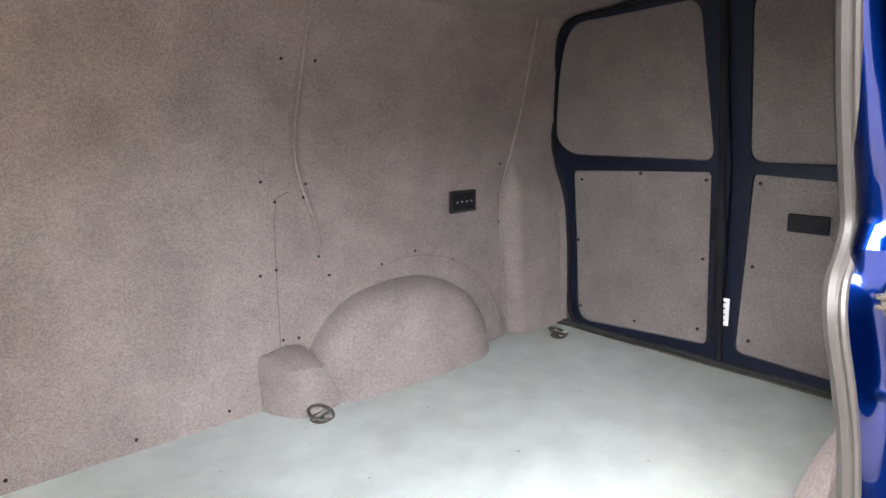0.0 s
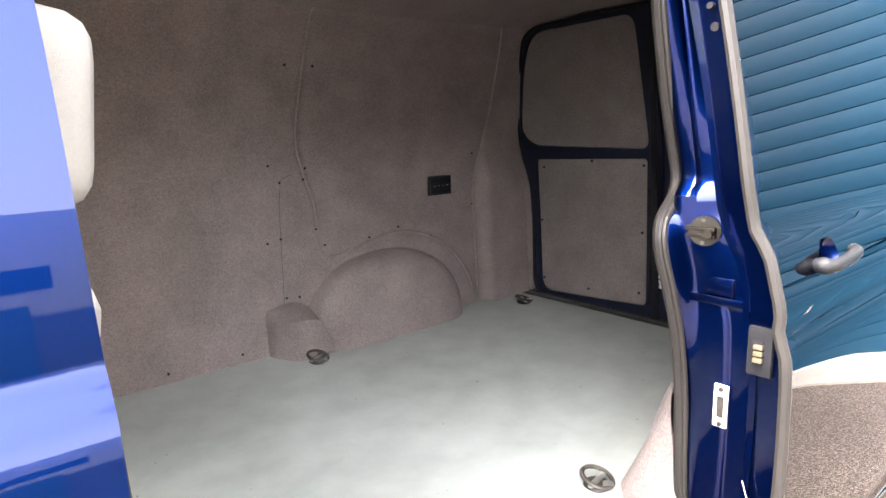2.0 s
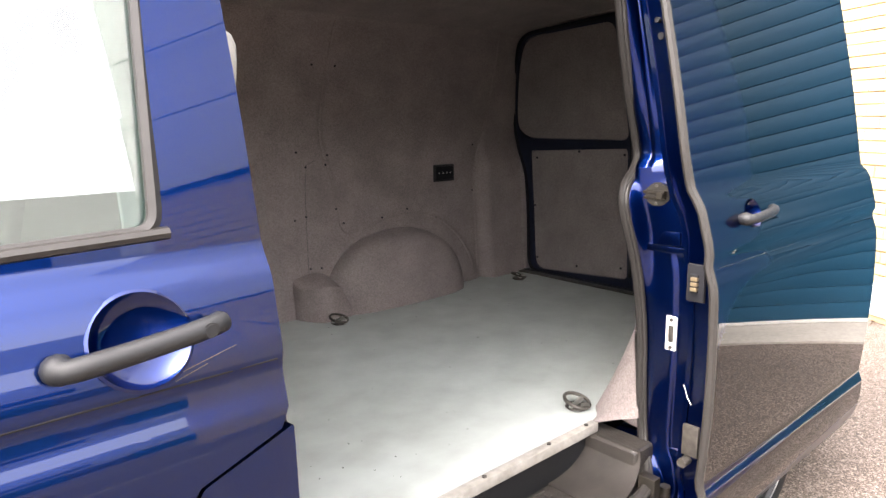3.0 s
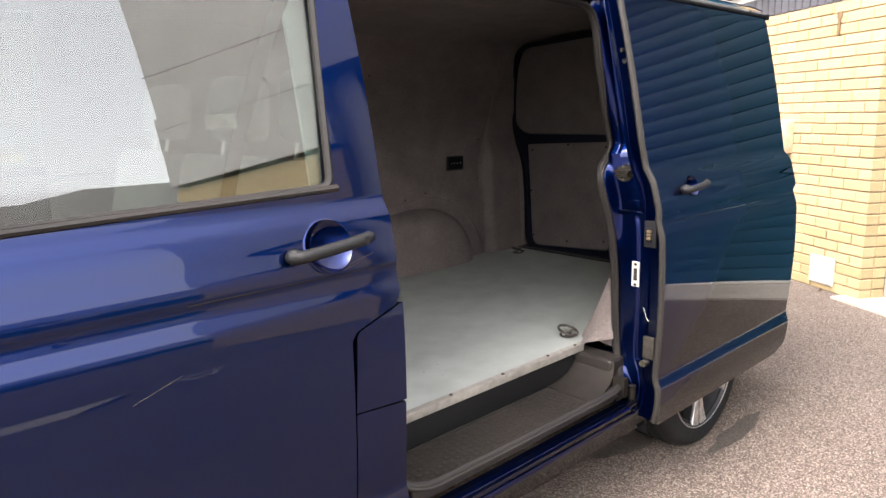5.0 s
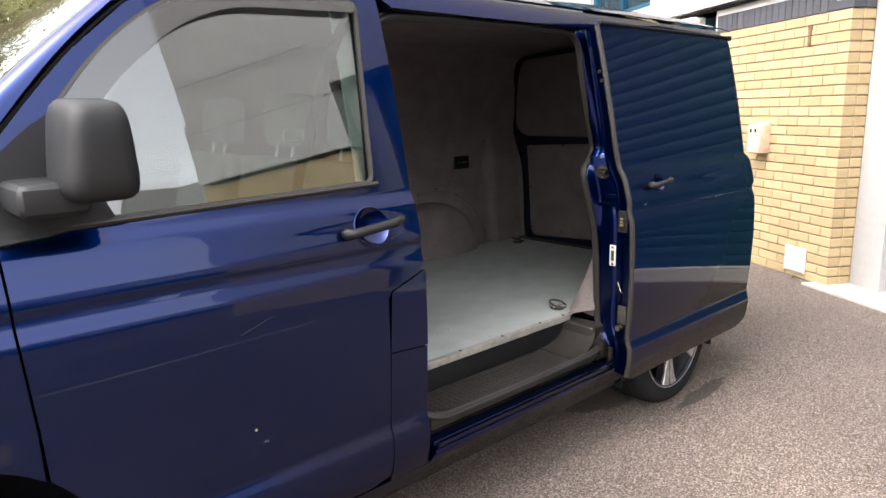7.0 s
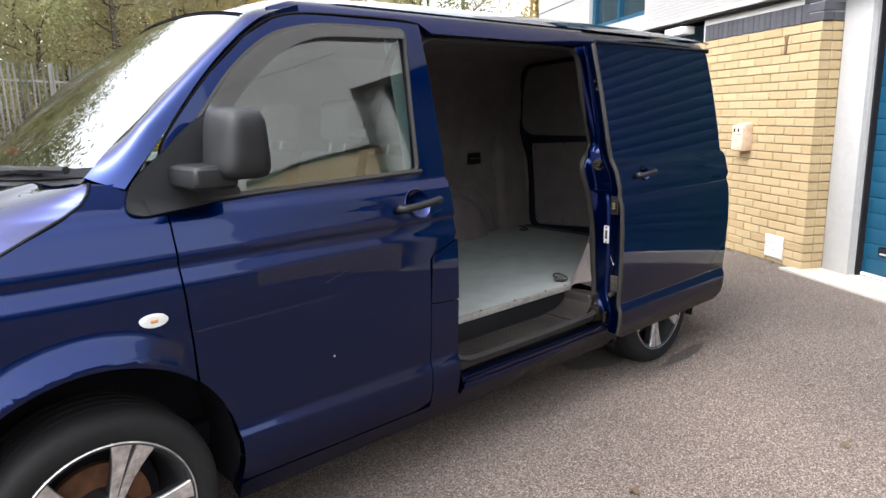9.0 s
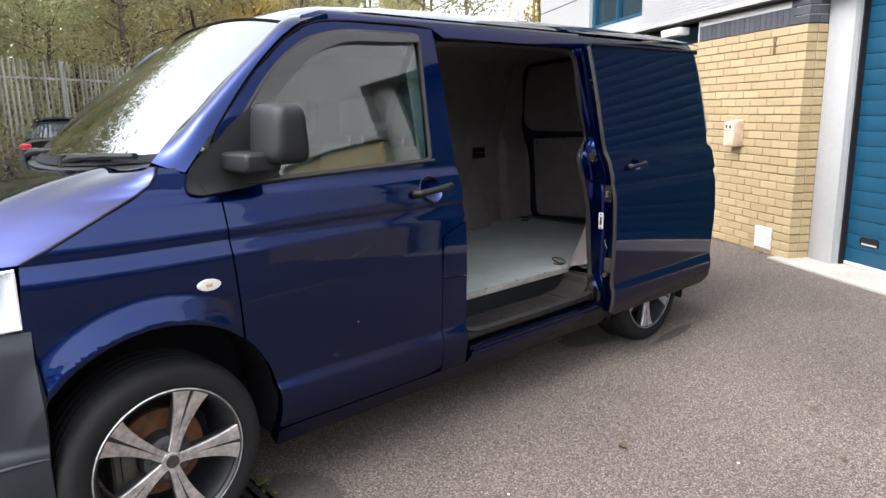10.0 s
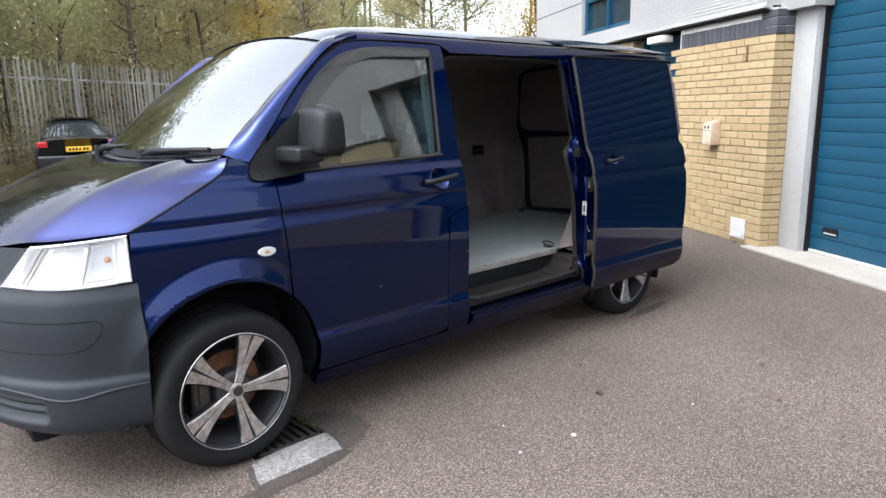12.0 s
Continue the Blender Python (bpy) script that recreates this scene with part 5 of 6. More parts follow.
def brick_mesh(lx, ly, lz, material, name):
    b = box(0, lx, 0, ly, 0, lz, 0.004, 1)
    me = bpy.data.meshes.new(name)
    b.to_mesh(me), b.free()
    me.materials.append(material)
    return me


full, half_b = brick_mesh(LONG - GAP, 0.1, COURSE - GAP, BRICK, "brick"), brick_mesh(LONG / 2 - GAP, 0.1, COURSE - GAP, BRICK, "brick")
ret_long, ret_short = brick_mesh(0.1, 0.095, COURSE - GAP, BRICK, "brick"), brick_mesh(0.1, 0.095, COURSE - GAP, BRICK, "brick")
random.seed(5)
for c in range(27):
    z = 0.075 + c * COURSE
    x = 0.0
    first = True
    while x > -1.6:
        use = half_b if (first and c % 2) else full
        w = LONG / 2 if use is half_b else LONG
        o = new("brick", use)
        o.parent = wall
        o.matrix_basis = SITE @ pose(x - w + GAP / 2, random.uniform(-0.0015, 0.0015), z, 0, 0, random.uniform(-0.15, 0.15))
        x -= w
        first = False
    # the short return beside the steel post
    y0 = 0.1035 if c % 2 == 0 else 0.1035
    o = new("brick", ret_long)
    o.parent = wall
    o.matrix_basis = SITE @ pose(-0.1, 0.1055, z, 0, 0, 0)
# dark brick-on-end course, two flat courses at the corner
sold = brick_mesh(COURSE - GAP, 0.1, 0.15, BLUEBRICK, "dark_brick")
for k in range(19):
    o = new("dark_brick", sold)
    o.parent = wall
    o.matrix_basis = SITE @ pose(-0.235 - k * COURSE, 0.0, 2.1)
flatb = brick_mesh(0.222, 0.1, COURSE - GAP, BLUEBRICK, "dark_brick")
for c in range(3):
    o = new("dark_brick", flatb)
    o.parent = wall
    o.matrix_basis = SITE @ pose(-0.222 + GAP / 2, 0.0, 2.1 + c * COURSE)
    o = new("dark_brick", brick_mesh(0.1, 0.095, COURSE - GAP, BLUEBRICK, "dark_brick"))
    o.parent = wall
    o.matrix_basis = SITE @ pose(-0.1, 0.1055, 2.1 + c * COURSE)
part("bed_joint", placed(join(box(-1.62, -0.012, 0.012, 0.25, 2.1, 2.33))), WHITEMET, wall, "pale pointing", smooth=False)

# steel posts and the sectional door
post = tagged(obj("door_post", placed(join(box(0.0, 0.27, 0.2, 0.36, 0.05, 2.3, 0.004), box(0.245, 0.275, 0.24, 0.36, 0.05, 3.2))), CLAD), "pale grey painted steel door post", "post", kind="structure")
# Black strip added to paint the shade between post and door.
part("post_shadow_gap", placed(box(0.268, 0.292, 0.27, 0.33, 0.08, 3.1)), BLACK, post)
tagged(obj("door_post", placed(box(3.63, 3.9, 0.2, 0.36, 0.0, 3.21, 0.004)), CLAD), "pale grey painted steel door post", "post", kind="structure")
gate = thing("roller_door", "closed blue sectional industrial door with ribbed panels", "door")
z, k = 0.115, 0
while z < 3.1:
    h = 0.122
    part("panel", placed(box(0.28, 3.63, 0.32, 0.36, z, z + h - 0.0035, 0.005, 2)), TEAL, gate)
    z += h
part("backing", placed(box(0.28, 3.63, 0.345, 0.37, 0.1, 3.2)), TEAL, gate)
part("bottom_rail", placed(box(0.285, 3.62, 0.312, 0.35, 0.088, 0.112, 0.002)), WHITEMET, gate, "pale aluminium bottom rail")
part("bottom_seal", placed(box(0.285, 3.62, 0.32, 0.35, 0.06, 0.088, 0.002)), BLACK, gate)
grip = part("grip", placed(box(0.44, 0.62, 0.312, 0.33, 0.275, 0.345, 0.02, 3)), BLACK, gate, "black recessed lifting grip")
part("grip_edge", placed(box(0.455, 0.605, 0.307, 0.318, 0.282, 0.298, 0.005)), CLAD, gate)
apron = sheet([[(-0.12, -0.12), (3.9, -0.14), (3.9, 0.34), (-0.12, 0.34)]], lambda a, b: (a, b, 0.085), 0.05, (2, 2))
tagged(obj("apron", placed(apron), CONCRETE), "pale concrete threshold strip before the door", "threshold", kind="structure")

# cladding over the brick, with its sill flashing
clad = tagged(obj("wall_cladding", placed(join(box(-6.3, -4.3, -0.05, 0.3, 2.36, 6.4), box(-4.3, -2.75, -0.05, 0.3, 2.36, 2.52), box(-4.3, -2.75, -0.05, 0.3, 4.6, 6.4), box(-2.75, -0.09, -0.05, 0.3, 2.36, 6.4))), CLAD, smooth=False), "off-white profiled steel cladding", "wall", kind="structure")
for k in range(120):
    zz = 2.40 + k * 0.033
    x0, x1 = (-2.74, -0.1)
    part("rib", placed(box(x0, x1, -0.0535, -0.049, zz, zz + 0.02, 0.0015, 1)), CLAD, clad) if k < 60 else None
tagged(obj("flashing", placed(join(box(-6.32, -0.09, -0.075, 0.02, 2.335, 2.36, 0.003), box(-6.32, -0.09, -0.02, 0.05, 2.32, 2.338), box(-0.09, 0.34, 0.1, 0.3, 2.3, 6.4, 0.003))), CLAD), "pale folded steel flashing over the brickwork", "flashing", kind="structure")
# The flashing's shade on the wall head, drawn as a solid black strip.
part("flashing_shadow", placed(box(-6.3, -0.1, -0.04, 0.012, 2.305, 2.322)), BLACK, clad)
for zz in (3.0, 4.0):
    part("joint", placed(box(-6.3, -4.32, -0.0525, -0.048, zz, zz + 0.012)), BLACK, clad)
win = tagged(obj("window_1", placed(box(-4.3, -2.75, 0.06, 0.1, 2.52, 4.6)), mat("dark_window_glass", (0.02, 0.035, 0.045), 0.06, var=0.05)), "dark office window in a blue frame", "window", kind="structure")
for bx in ((-4.3, -4.22, 2.52, 4.6), (-3.55, -3.49, 2.52, 4.6), (-2.83, -2.75, 2.52, 4.6)):
    part("window_frame", placed(box(bx[0], bx[1], 0.0, 0.07, bx[2], bx[3], 0.004)), TEAL, win, "blue metal frame")
for zz in (2.52, 2.98, 4.1, 4.54):
    part("window_frame", placed(box(-4.3, -2.75, 0.005, 0.068, zz, zz + 0.06, 0.004)), TEAL, win, "blue metal frame")
# beyond the brick panel: recessed blue door, then more brick
tagged(obj("door_1", placed(join(box(-2.75, -1.62, 0.22, 0.27, 0.08, 2.3), box(-2.75, -2.68, 0.16, 0.24, 0.08, 2.3), box(-1.69, -1.62, 0.16, 0.24, 0.08, 2.3))), TEAL), "blue metal personnel door in a recess", "door", kind="structure")
canopy = box(-2.2, -1.85, -0.1, 0.05, 2.2, 2.28, 0.01)
tagged(obj("wall_lamp", placed(canopy), WHITEMET), "small pale bulkhead lamp above the recessed door", "lamp")


def far_brick(x0, x1, z0, z1, name, label):
    """Brick seen only far off or by reflection: all its bricks in one mesh."""
    vs, fs = [], []
    c = 0
    z = z0
    while z + COURSE <= z1 + 1e-6:
        x = x0 - (LONG / 2 if c % 2 else 0)
        while x < x1:
            a, b = max(x, x0) + GAP / 2, min(x + LONG, x1) - GAP / 2
            if b - a > 0.02:
                i = len(vs)
                for yy in (0.0, 0.02):
                    vs.extend(SITE @ Vector(q) for q in ((a, yy, z), (b, yy, z), (b, yy, z + COURSE - GAP), (a, yy, z + COURSE - GAP)))
                fs.extend(((i, i + 1, i + 2, i + 3), (i, i + 4, i + 5, i + 1), (i + 3, i + 2, i + 6, i + 7), (i, i + 3, i + 7, i + 4), (i + 1, i + 5, i + 6, i + 2)))
            x += LONG
        z += COURSE
        c += 1
    core = tagged(obj(name, placed(box(x0, x1, 0.012, 0.3, 0.0, z1)), MORTAR, smooth=False), label, "wall", kind="structure")
    me = bpy.data.meshes.new("bricks")
    me.from_pydata(vs, [], fs)
    me.materials.append(BRICK)
    o = new("bricks", me)
    o.parent = core
    o["kind"] = "stuff"
    return core


far_brick(-6.3, -2.75, 0.075, 2.3, "wall_brick_far", "buff brick wall past the recessed door")
far_brick(3.9, 5.6, 0.075, 2.3, "wall_brick_near", "buff brick wall past the sectional door")
tagged(obj("wall_upper", placed(join(box(0.34, 5.6, 0.0, 0.3, 3.2, 6.4), box(3.9, 5.6, -0.05, 0.3, 2.34, 3.2))), CLAD, smooth=False), "off-white steel cladding panels", "wall", kind="structure")
up = [part("joint", placed(box(3.9, 5.6, -0.0535, -0.045, zz, zz + 0.007)), BLACK, clad) for zz in (3.05, 3.75)]
tagged(obj("unit_shell", placed(join(box(-6.3, 5.6, 8.0, 8.3, 0, 6.4), box(-6.3, -6.0, 0.3, 8.0, 0, 6.4), box(5.3, 5.6, 0.3, 8.0, 0, 6.4), box(-6.3, 5.6, 0.0, 8.3, 6.4, 6.6))), CLAD, smooth=False), "plain clad sides and flat roof of the unit", "building", kind="structure")

# wall fittings
bin_ = thing("ash_bin", "weathered steel wall ash bin on the brickwork", "ash bin")
body = box(-0.90, -0.745, -0.105, 0.0, 1.045, 1.30, 0.006)
for v in body.verts:
    if v.co.z > 1.2 and v.co.y < -0.05:
        v.co.z -= 0.02
part("body", placed(body), mat("rust_stained_cream_metal", (0.55, 0.48, 0.38), 0.55, var=0.15, scale=12, big=9, tint=(0.34, 0.17, 0.07)), bin_)
part("front", placed(box(-0.893, -0.752, -0.109, -0.103, 1.05, 1.272, 0.003)), mat("stained_enamel", (0.6, 0.55, 0.46), 0.5, var=0.15, scale=20, big=9, tint=(0.38, 0.27, 0.16)), bin_, "stained tan front")
for x in (-0.868, -0.808):
    part("slot", placed(box(x, x + 0.022, -0.1115, -0.108, 1.215, 1.248)), BLACK, bin_)
part("hinge_line", placed(box(-0.89, -0.755, -0.111, -0.108, 1.192, 1.197)), RUST, bin_)
vent = thing("air_brick", "white louvred plastic air vent low in the brickwork", "vent")
part("frame", placed(box(-0.455, -0.235, -0.012, 0.01, 0.115, 0.318, 0.004)), WHITEMET, vent)
for k in range(9):
    part("slat", placed(box(-0.445, -0.245, -0.02, -0.008, 0.127 + k * 0.0205, 0.140 + k * 0.0205, 0.002, 1)), WHITEMET, vent)
num = thing("number_plaque", "rusty brown metal bar fixed to the brickwork", "plaque")
part("bar", placed(box(-0.40, -0.376, -0.012, 0.0, 1.87, 2.02, 0.003)), mat("rusty_brown_metal", (0.16, 0.1, 0.05), 0.7, 0.3, var=0.3), num)
part("bar_top", placed(box(-0.41, -0.366, -0.012, 0.0, 1.985, 2.03, 0.008)), bpy.data.materials["rusty_brown_metal"], num)

# ---- drain, concrete patch, stains, painted shade and litter on the yard ----
PATCH = [(-0.03, -0.17), (0.1, -0.167), (0.375, -0.155), (0.405, 0.0), (0.40, 0.03), (0.36, 0.035), (0.30, 0.06), (0.02, 0.0)]
JOINT = [(-0.06, -0.185), (0.1, -0.20), (0.37, -0.19), (0.40, -0.155), (0.425, -0.01), (0.40, 0.04), (0.30, 0.06), (0.02, 0.0), (-0.02, -0.03)]


def ragged(loop, seed):
    out = []
    for k, p in enumerate(loop):
        q = loop[(k + 1) % len(loop)]
        for t in range(8):
            a, b = p[0] + (q[0] - p[0]) * t / 8, p[1] + (q[1] - p[1]) * t / 8
            out.append((a + 0.008 * noise.noise(Vector((a * 30, b * 30, seed))), b + 0.008 * noise.noise(Vector((a * 30, b * 30, seed + 7)))))
    return out


tagged(obj("concrete_patch", sheet([ragged(PATCH, 1)], lambda a, b: (a, b, 0.0055), 0.02, (0.1, 0.1)), SLAB), "rough pale concrete patch beside the drain", "patch", kind="structure")
tagged(obj("patch_joint", sheet([ragged(JOINT, 2)], lambda a, b: (a, b, 0.002), 0.01, (0.1, 0.1)), speckled("dark_bitumen_joint", (0.05, 0.043, 0.038), (0.1, 0.09, 0.08), (0.02, 0.017, 0.015), 120, 0.85, 0.8)), "dark bitumen joint round the concrete patch", "joint", kind="structure")
drain = thing("drain_grate", "black iron drain grate with moss beside the wheel", "drain")
part("frame", join(box(0.05, 0.40, 0.03, 0.05, -0.02, 0.008), box(0.05, 0.40, 0.33, 0.35, -0.02, 0.008), box(0.05, 0.07, 0.03, 0.35, -0.02, 0.008), box(0.38, 0.40, 0.03, 0.35, -0.02, 0.008)), DARKSTEEL, drain)
for k in range(7):
    part("bar", box(0.09 + k * 0.042, 0.112 + k * 0.042, 0.05, 0.33, -0.02, 0.009, 0.003, 1), DARKSTEEL, drain)
part("sump", box(0.06, 0.39, 0.04, 0.34, 0.0012, 0.003), BLACK, drain)
part("moss", join(*[box(0.36 + random.uniform(0, 0.05), 0.375 + random.uniform(0, 0.06), 0.12 + 0.02 * k, 0.14 + 0.02 * k, 0.0, 0.012, 0.004, 1) for k in range(9)]), leafmat("moss_green", (0.12, 0.16, 0.03), (0.06, 0.08, 0.02)), drain)
random.seed(9)


def leaf_shape(length, width):
    b = bmesh.new()
    n = 6
    up_, dn = [], []
    for k in range(n + 1):
        t = k / n
        w = width * math.sin(math.pi * t) ** 0.8
        zz = 0.006 + 0.012 * math.sin(math.pi * t) * random.uniform(0.6, 1.2)
        up_.append(b.verts.new((length * (t - 0.5), w, zz + 0.004)))
        dn.append(b.verts.new((length * (t - 0.5), -w, zz)))
    for k in range(n):
        b.faces.new((up_[k], up_[k + 1], dn[k + 1], dn[k]))
    bmesh.ops.remove_doubles(b, verts=b.verts, dist=1e-4)
    bmesh.ops.solidify(b, geom=b.faces[:], thickness=0.001)
    return b


LEAFDRY = mat("dry_fallen_leaf", (0.075, 0.045, 0.022), 0.8, var=0.3)
for x, y, l in ((2.60, -1.045, 0.045), (2.89, -0.82, 0.03), (1.67, -0.60, 0.05), (1.89, -0.32, 0.02), (2.45, -1.75, 0.07), (2.2, -1.3, 0.03), (3.4, -0.9, 0.03), (1.4, -1.05, 0.02), (4.2, -0.6, 0.03)):
    lf = leaf_shape(l, l * 0.3)
    lf.transform(pose(x, y, ground_z(x, y), 0, 0, random.uniform(0, 360)))
    tagged(obj("fallen_leaf", lf, LEAFDRY), "small dry brown leaf lying on the asphalt", "leaf", "fallen leaves")
for k in range(14):
    q = SITE @ Vector((random.uniform(-1.6, -0.05), -random.uniform(0.015, 0.12), 0))
    lf = leaf_shape(random.uniform(0.02, 0.045), 0.009)
    lf.transform(pose(q.x, q.y, ground_z(q.x, q.y), 0, 0, random.uniform(0, 360)))
    tagged(obj("fallen_leaf", lf, LEAFDRY), "dry brown leaf blown against the brick wall", "leaf", "leaves along the wall")
for x, y, r in ((1.211, -0.786, 0.013), (0.92, -0.72, 0.006), (1.05, -0.5, 0.005), (1.9, -1.0, 0.006), (2.3, -0.75, 0.005)):
    pb = bmesh.new()
    bmesh.ops.create_icosphere(pb, subdivisions=2, radius=r)
    for v in pb.verts:
        v.co *= random.uniform(0.85, 1.1)
        v.co.z *= 0.4
    pb.transform(Matrix.Translation((x, y, r * 0.3)))
    tagged(obj("pebble", pb, WHITEMET), "small white stone on the asphalt", "stone", "pebbles")


def grit():
    vs, fs = [], []
    for k in range(2600):
        x, y = random.uniform(-1.0, 4.6), random.uniform(-2.2, 0.1)
        if y > -0.1 and x < 4:
            continue
        r, zz = random.uniform(0.0012, 0.0035), ground_z(x, y)
        i = len(vs)
        a = random.uniform(0, 6)
        vs.extend([(x + r * math.cos(a + q), y + r * math.sin(a + q), zz) for q in (0, 2.1, 4.2)] + [(x, y, zz + r)])
        fs.extend(((i, i + 1, i + 3), (i + 1, i + 2, i + 3), (i + 2, i, i + 3)))
    me = bpy.data.meshes.new("grit")
    me.from_pydata(vs, [], fs)
    me.materials.append(CONCRETE)
    return tagged(new("grit", me), "loose pale grit scattered over the asphalt", "grit", kind="stuff")


grit()
DAMPSHADE = speckled("damp_shaded_asphalt", (0.04, 0.032, 0.026), (0.09, 0.073, 0.06), (0.01, 0.008, 0.007), 210, 0.8, 0.8, 3.0, 0.3, 0.006)


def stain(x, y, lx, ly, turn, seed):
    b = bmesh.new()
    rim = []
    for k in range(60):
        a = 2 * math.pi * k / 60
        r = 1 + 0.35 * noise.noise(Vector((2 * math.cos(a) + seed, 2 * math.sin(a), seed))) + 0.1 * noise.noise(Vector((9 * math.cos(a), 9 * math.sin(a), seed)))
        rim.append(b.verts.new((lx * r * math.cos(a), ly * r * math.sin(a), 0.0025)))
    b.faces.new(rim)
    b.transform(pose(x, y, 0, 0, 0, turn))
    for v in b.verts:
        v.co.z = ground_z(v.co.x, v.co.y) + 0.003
    return tagged(obj("oil_stain", b, DAMPSHADE), "dark patch of damp and painted shade on the asphalt", "stain", kind="structure")


# The second patch paints the van's shade on damp ground; the others are damp.
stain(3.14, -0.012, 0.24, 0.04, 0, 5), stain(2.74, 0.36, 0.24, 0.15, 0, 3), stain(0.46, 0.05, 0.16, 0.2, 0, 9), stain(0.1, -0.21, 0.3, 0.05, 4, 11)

line = grid(lambda u, v: Vector((-2.5 + 5.0 * u, -2.62 - 0.03 * v, ground_z(-2.5 + 5.0 * u, -2.62 - 0.03 * v) + 0.003)), 30, 1)
tagged(obj("painted_line", line, CONCRETE), "worn pale painted line on the asphalt", "line", kind="structure")

# ---- fence, verge, trees and parked cars beyond the van ----
F0, FD = Vector((1.4, 15.3, 0)), Vector((6.3, 4.0, 0)).normalized()
bankm = grid(lambda u, v: Vector((-34, -7.2, 0)) + FD * 90 * u + Vector((-FD.y, FD.x, 0)) * (-0.6 + 40 * v * v) + Vector((0, 0, 0.02 + 0.4 * min(1, v * 12) + 5.0 * max(0, v - 0.2) ** 1.2 + 0.15 * noise.noise(Vector((u * 40, v * 30, 0))))), 90, 40)
tagged(obj("verge", bankm, GRASS), "rough dry grass bank rising behind the fence", "bank", kind="structure")
fence = thing("palisade_fence", "weathered galvanised palisade fence along the verge", "fence")
PALE = bmesh.new()
for sgn in (0,):
    prof = [(-0.034, 0.008), (-0.022, -0.008), (0.022, -0.008), (0.034, 0.008)]
    lo = [PALE.verts.new((x, y, 0.05)) for x, y in prof]
    hi = [PALE.verts.new((x, y, 2.28)) for x, y in prof]
    tip = [PALE.verts.new((x * 0.25, y, 2.42)) for x, y in prof]
    for a, b in ((lo, hi), (hi, tip)):
        for k in range(3):
            PALE.faces.new((a[k], a[k + 1], b[k + 1], b[k]))
bmesh.ops.solidify(PALE, geom=PALE.faces[:], thickness=0.003)
pale_me = bpy.data.meshes.new("pale")
PALE.to_mesh(pale_me), PALE.free()
pale_me.materials.append(GALV)
ang = math.degrees(math.atan2(FD.y, FD.x))
for k in range(-70, 120):
    q = F0 + FD * (k * 0.155)
    o = new("pale", pale_me)
    o.parent = fence
    o.matrix_basis = pose(q.x, q.y, 0.38, random.uniform(-0.6, 0.6), random.uniform(-0.6, 0.6), ang)
for k in range(-4, 7):
    q = F0 + FD * (k * 2.75)
    pb = box(-0.05, 0.05, 0.02, 0.08, 0, 2.45, 0.005)
    pb.transform(pose(q.x, q.y, 0.36, 0, 0, ang))
    part("post", pb, GALV, fence)
for zz in (0.75, 2.35):
    rb = box(-11, 19, 0.008, 0.05, zz, zz + 0.05)
    rb.transform(pose(F0.x, F0.y, 0.0, 0, 0, ang))
    part("rail", rb, GALV, fence)


def leaves(points, size, seed, jitter=0.9):
    """Small two-triangle leaves about the points."""
    rnd = np.random.default_rng(seed)
    n = len(points)
    d = rnd.normal(size=(n, 3))
    d /= np.linalg.norm(d, axis=1)[:, None]
    e = rnd.normal(size=(n, 3))
    e -= d * (e * d).sum(1)[:, None]
    e /= np.linalg.norm(e, axis=1)[:, None]
    s = size * rnd.uniform(0.55, 1.3, n)[:, None]
    p = np.array(points)
    vs = np.stack([p - d * s, p + e * s * 0.45, p + d * s, p - e * s * 0.45], 1).reshape(-1, 3)
    fs = np.arange(4 * n).reshape(-1, 4)
    me = bpy.data.meshes.new("crown")
    me.from_pydata(vs.tolist(), [], fs.tolist())
    return me


def tree(x, y, z, h, spread, material, seed, nleaf=11500, label=""):
    rnd = random.Random(seed)
    t = thing("tree", label or "slender broadleaf tree with thinning autumn leaves", "tree", "trees behind the fence")
    lean = Vector((rnd.uniform(-0.5, 0.5), rnd.uniform(-0.4, 0.4), 0))
    stem = smooth_path([Vector((x, y, z)), Vector((x, y, z + h * 0.3)) + lean * 0.4, Vector((x, y, z + h * 0.65)) + lean, Vector((x, y, z + h * 0.95)) + lean * 1.3], 4)
    bms = [tube(stem, [0.11 * h / 8 * (1 - 0.85 * k / (len(stem) - 1)) for k in range(len(stem))], 7)]
    tips = []
    for k in range(16):
        f = rnd.uniform(0.15, 0.95)
        base = stem[int(f * (len(stem) - 1))]
        a, up_ = rnd.uniform(0, 2 * math.pi), rnd.uniform(0.1, 0.8)
        ln = spread * (1.15 - 0.75 * f) * rnd.uniform(0.6, 1.1)
        dv = Vector((math.cos(a), math.sin(a), up_)) * ln
        pts = smooth_path([base, base + dv * 0.5 + Vector((0, 0, 0.05 * ln)), base + dv], 3)
        bms.append(tube(pts, [0.035 * h / 8 * (1 - 0.8 * q / (len(pts) - 1)) for q in range(len(pts))], 5))
        for q in (0.45, 0.65, 0.85, 1.0):
            tips.append((base + dv * q, ln * 0.26))
    part("trunk", join(*bms), BARK, t)
    rn = np.random.default_rng(seed)
    pts = []
    per = nleaf // len(tips)
    for c, r in tips:
        pts.extend((np.array(c) + rn.normal(size=(per, 3)) * np.array([r, r, r * 0.7])).tolist())
    me = leaves(pts, 0.052, seed)
    me.materials.append(material)
    c = new("crown", me)
    c.parent = t
    return t


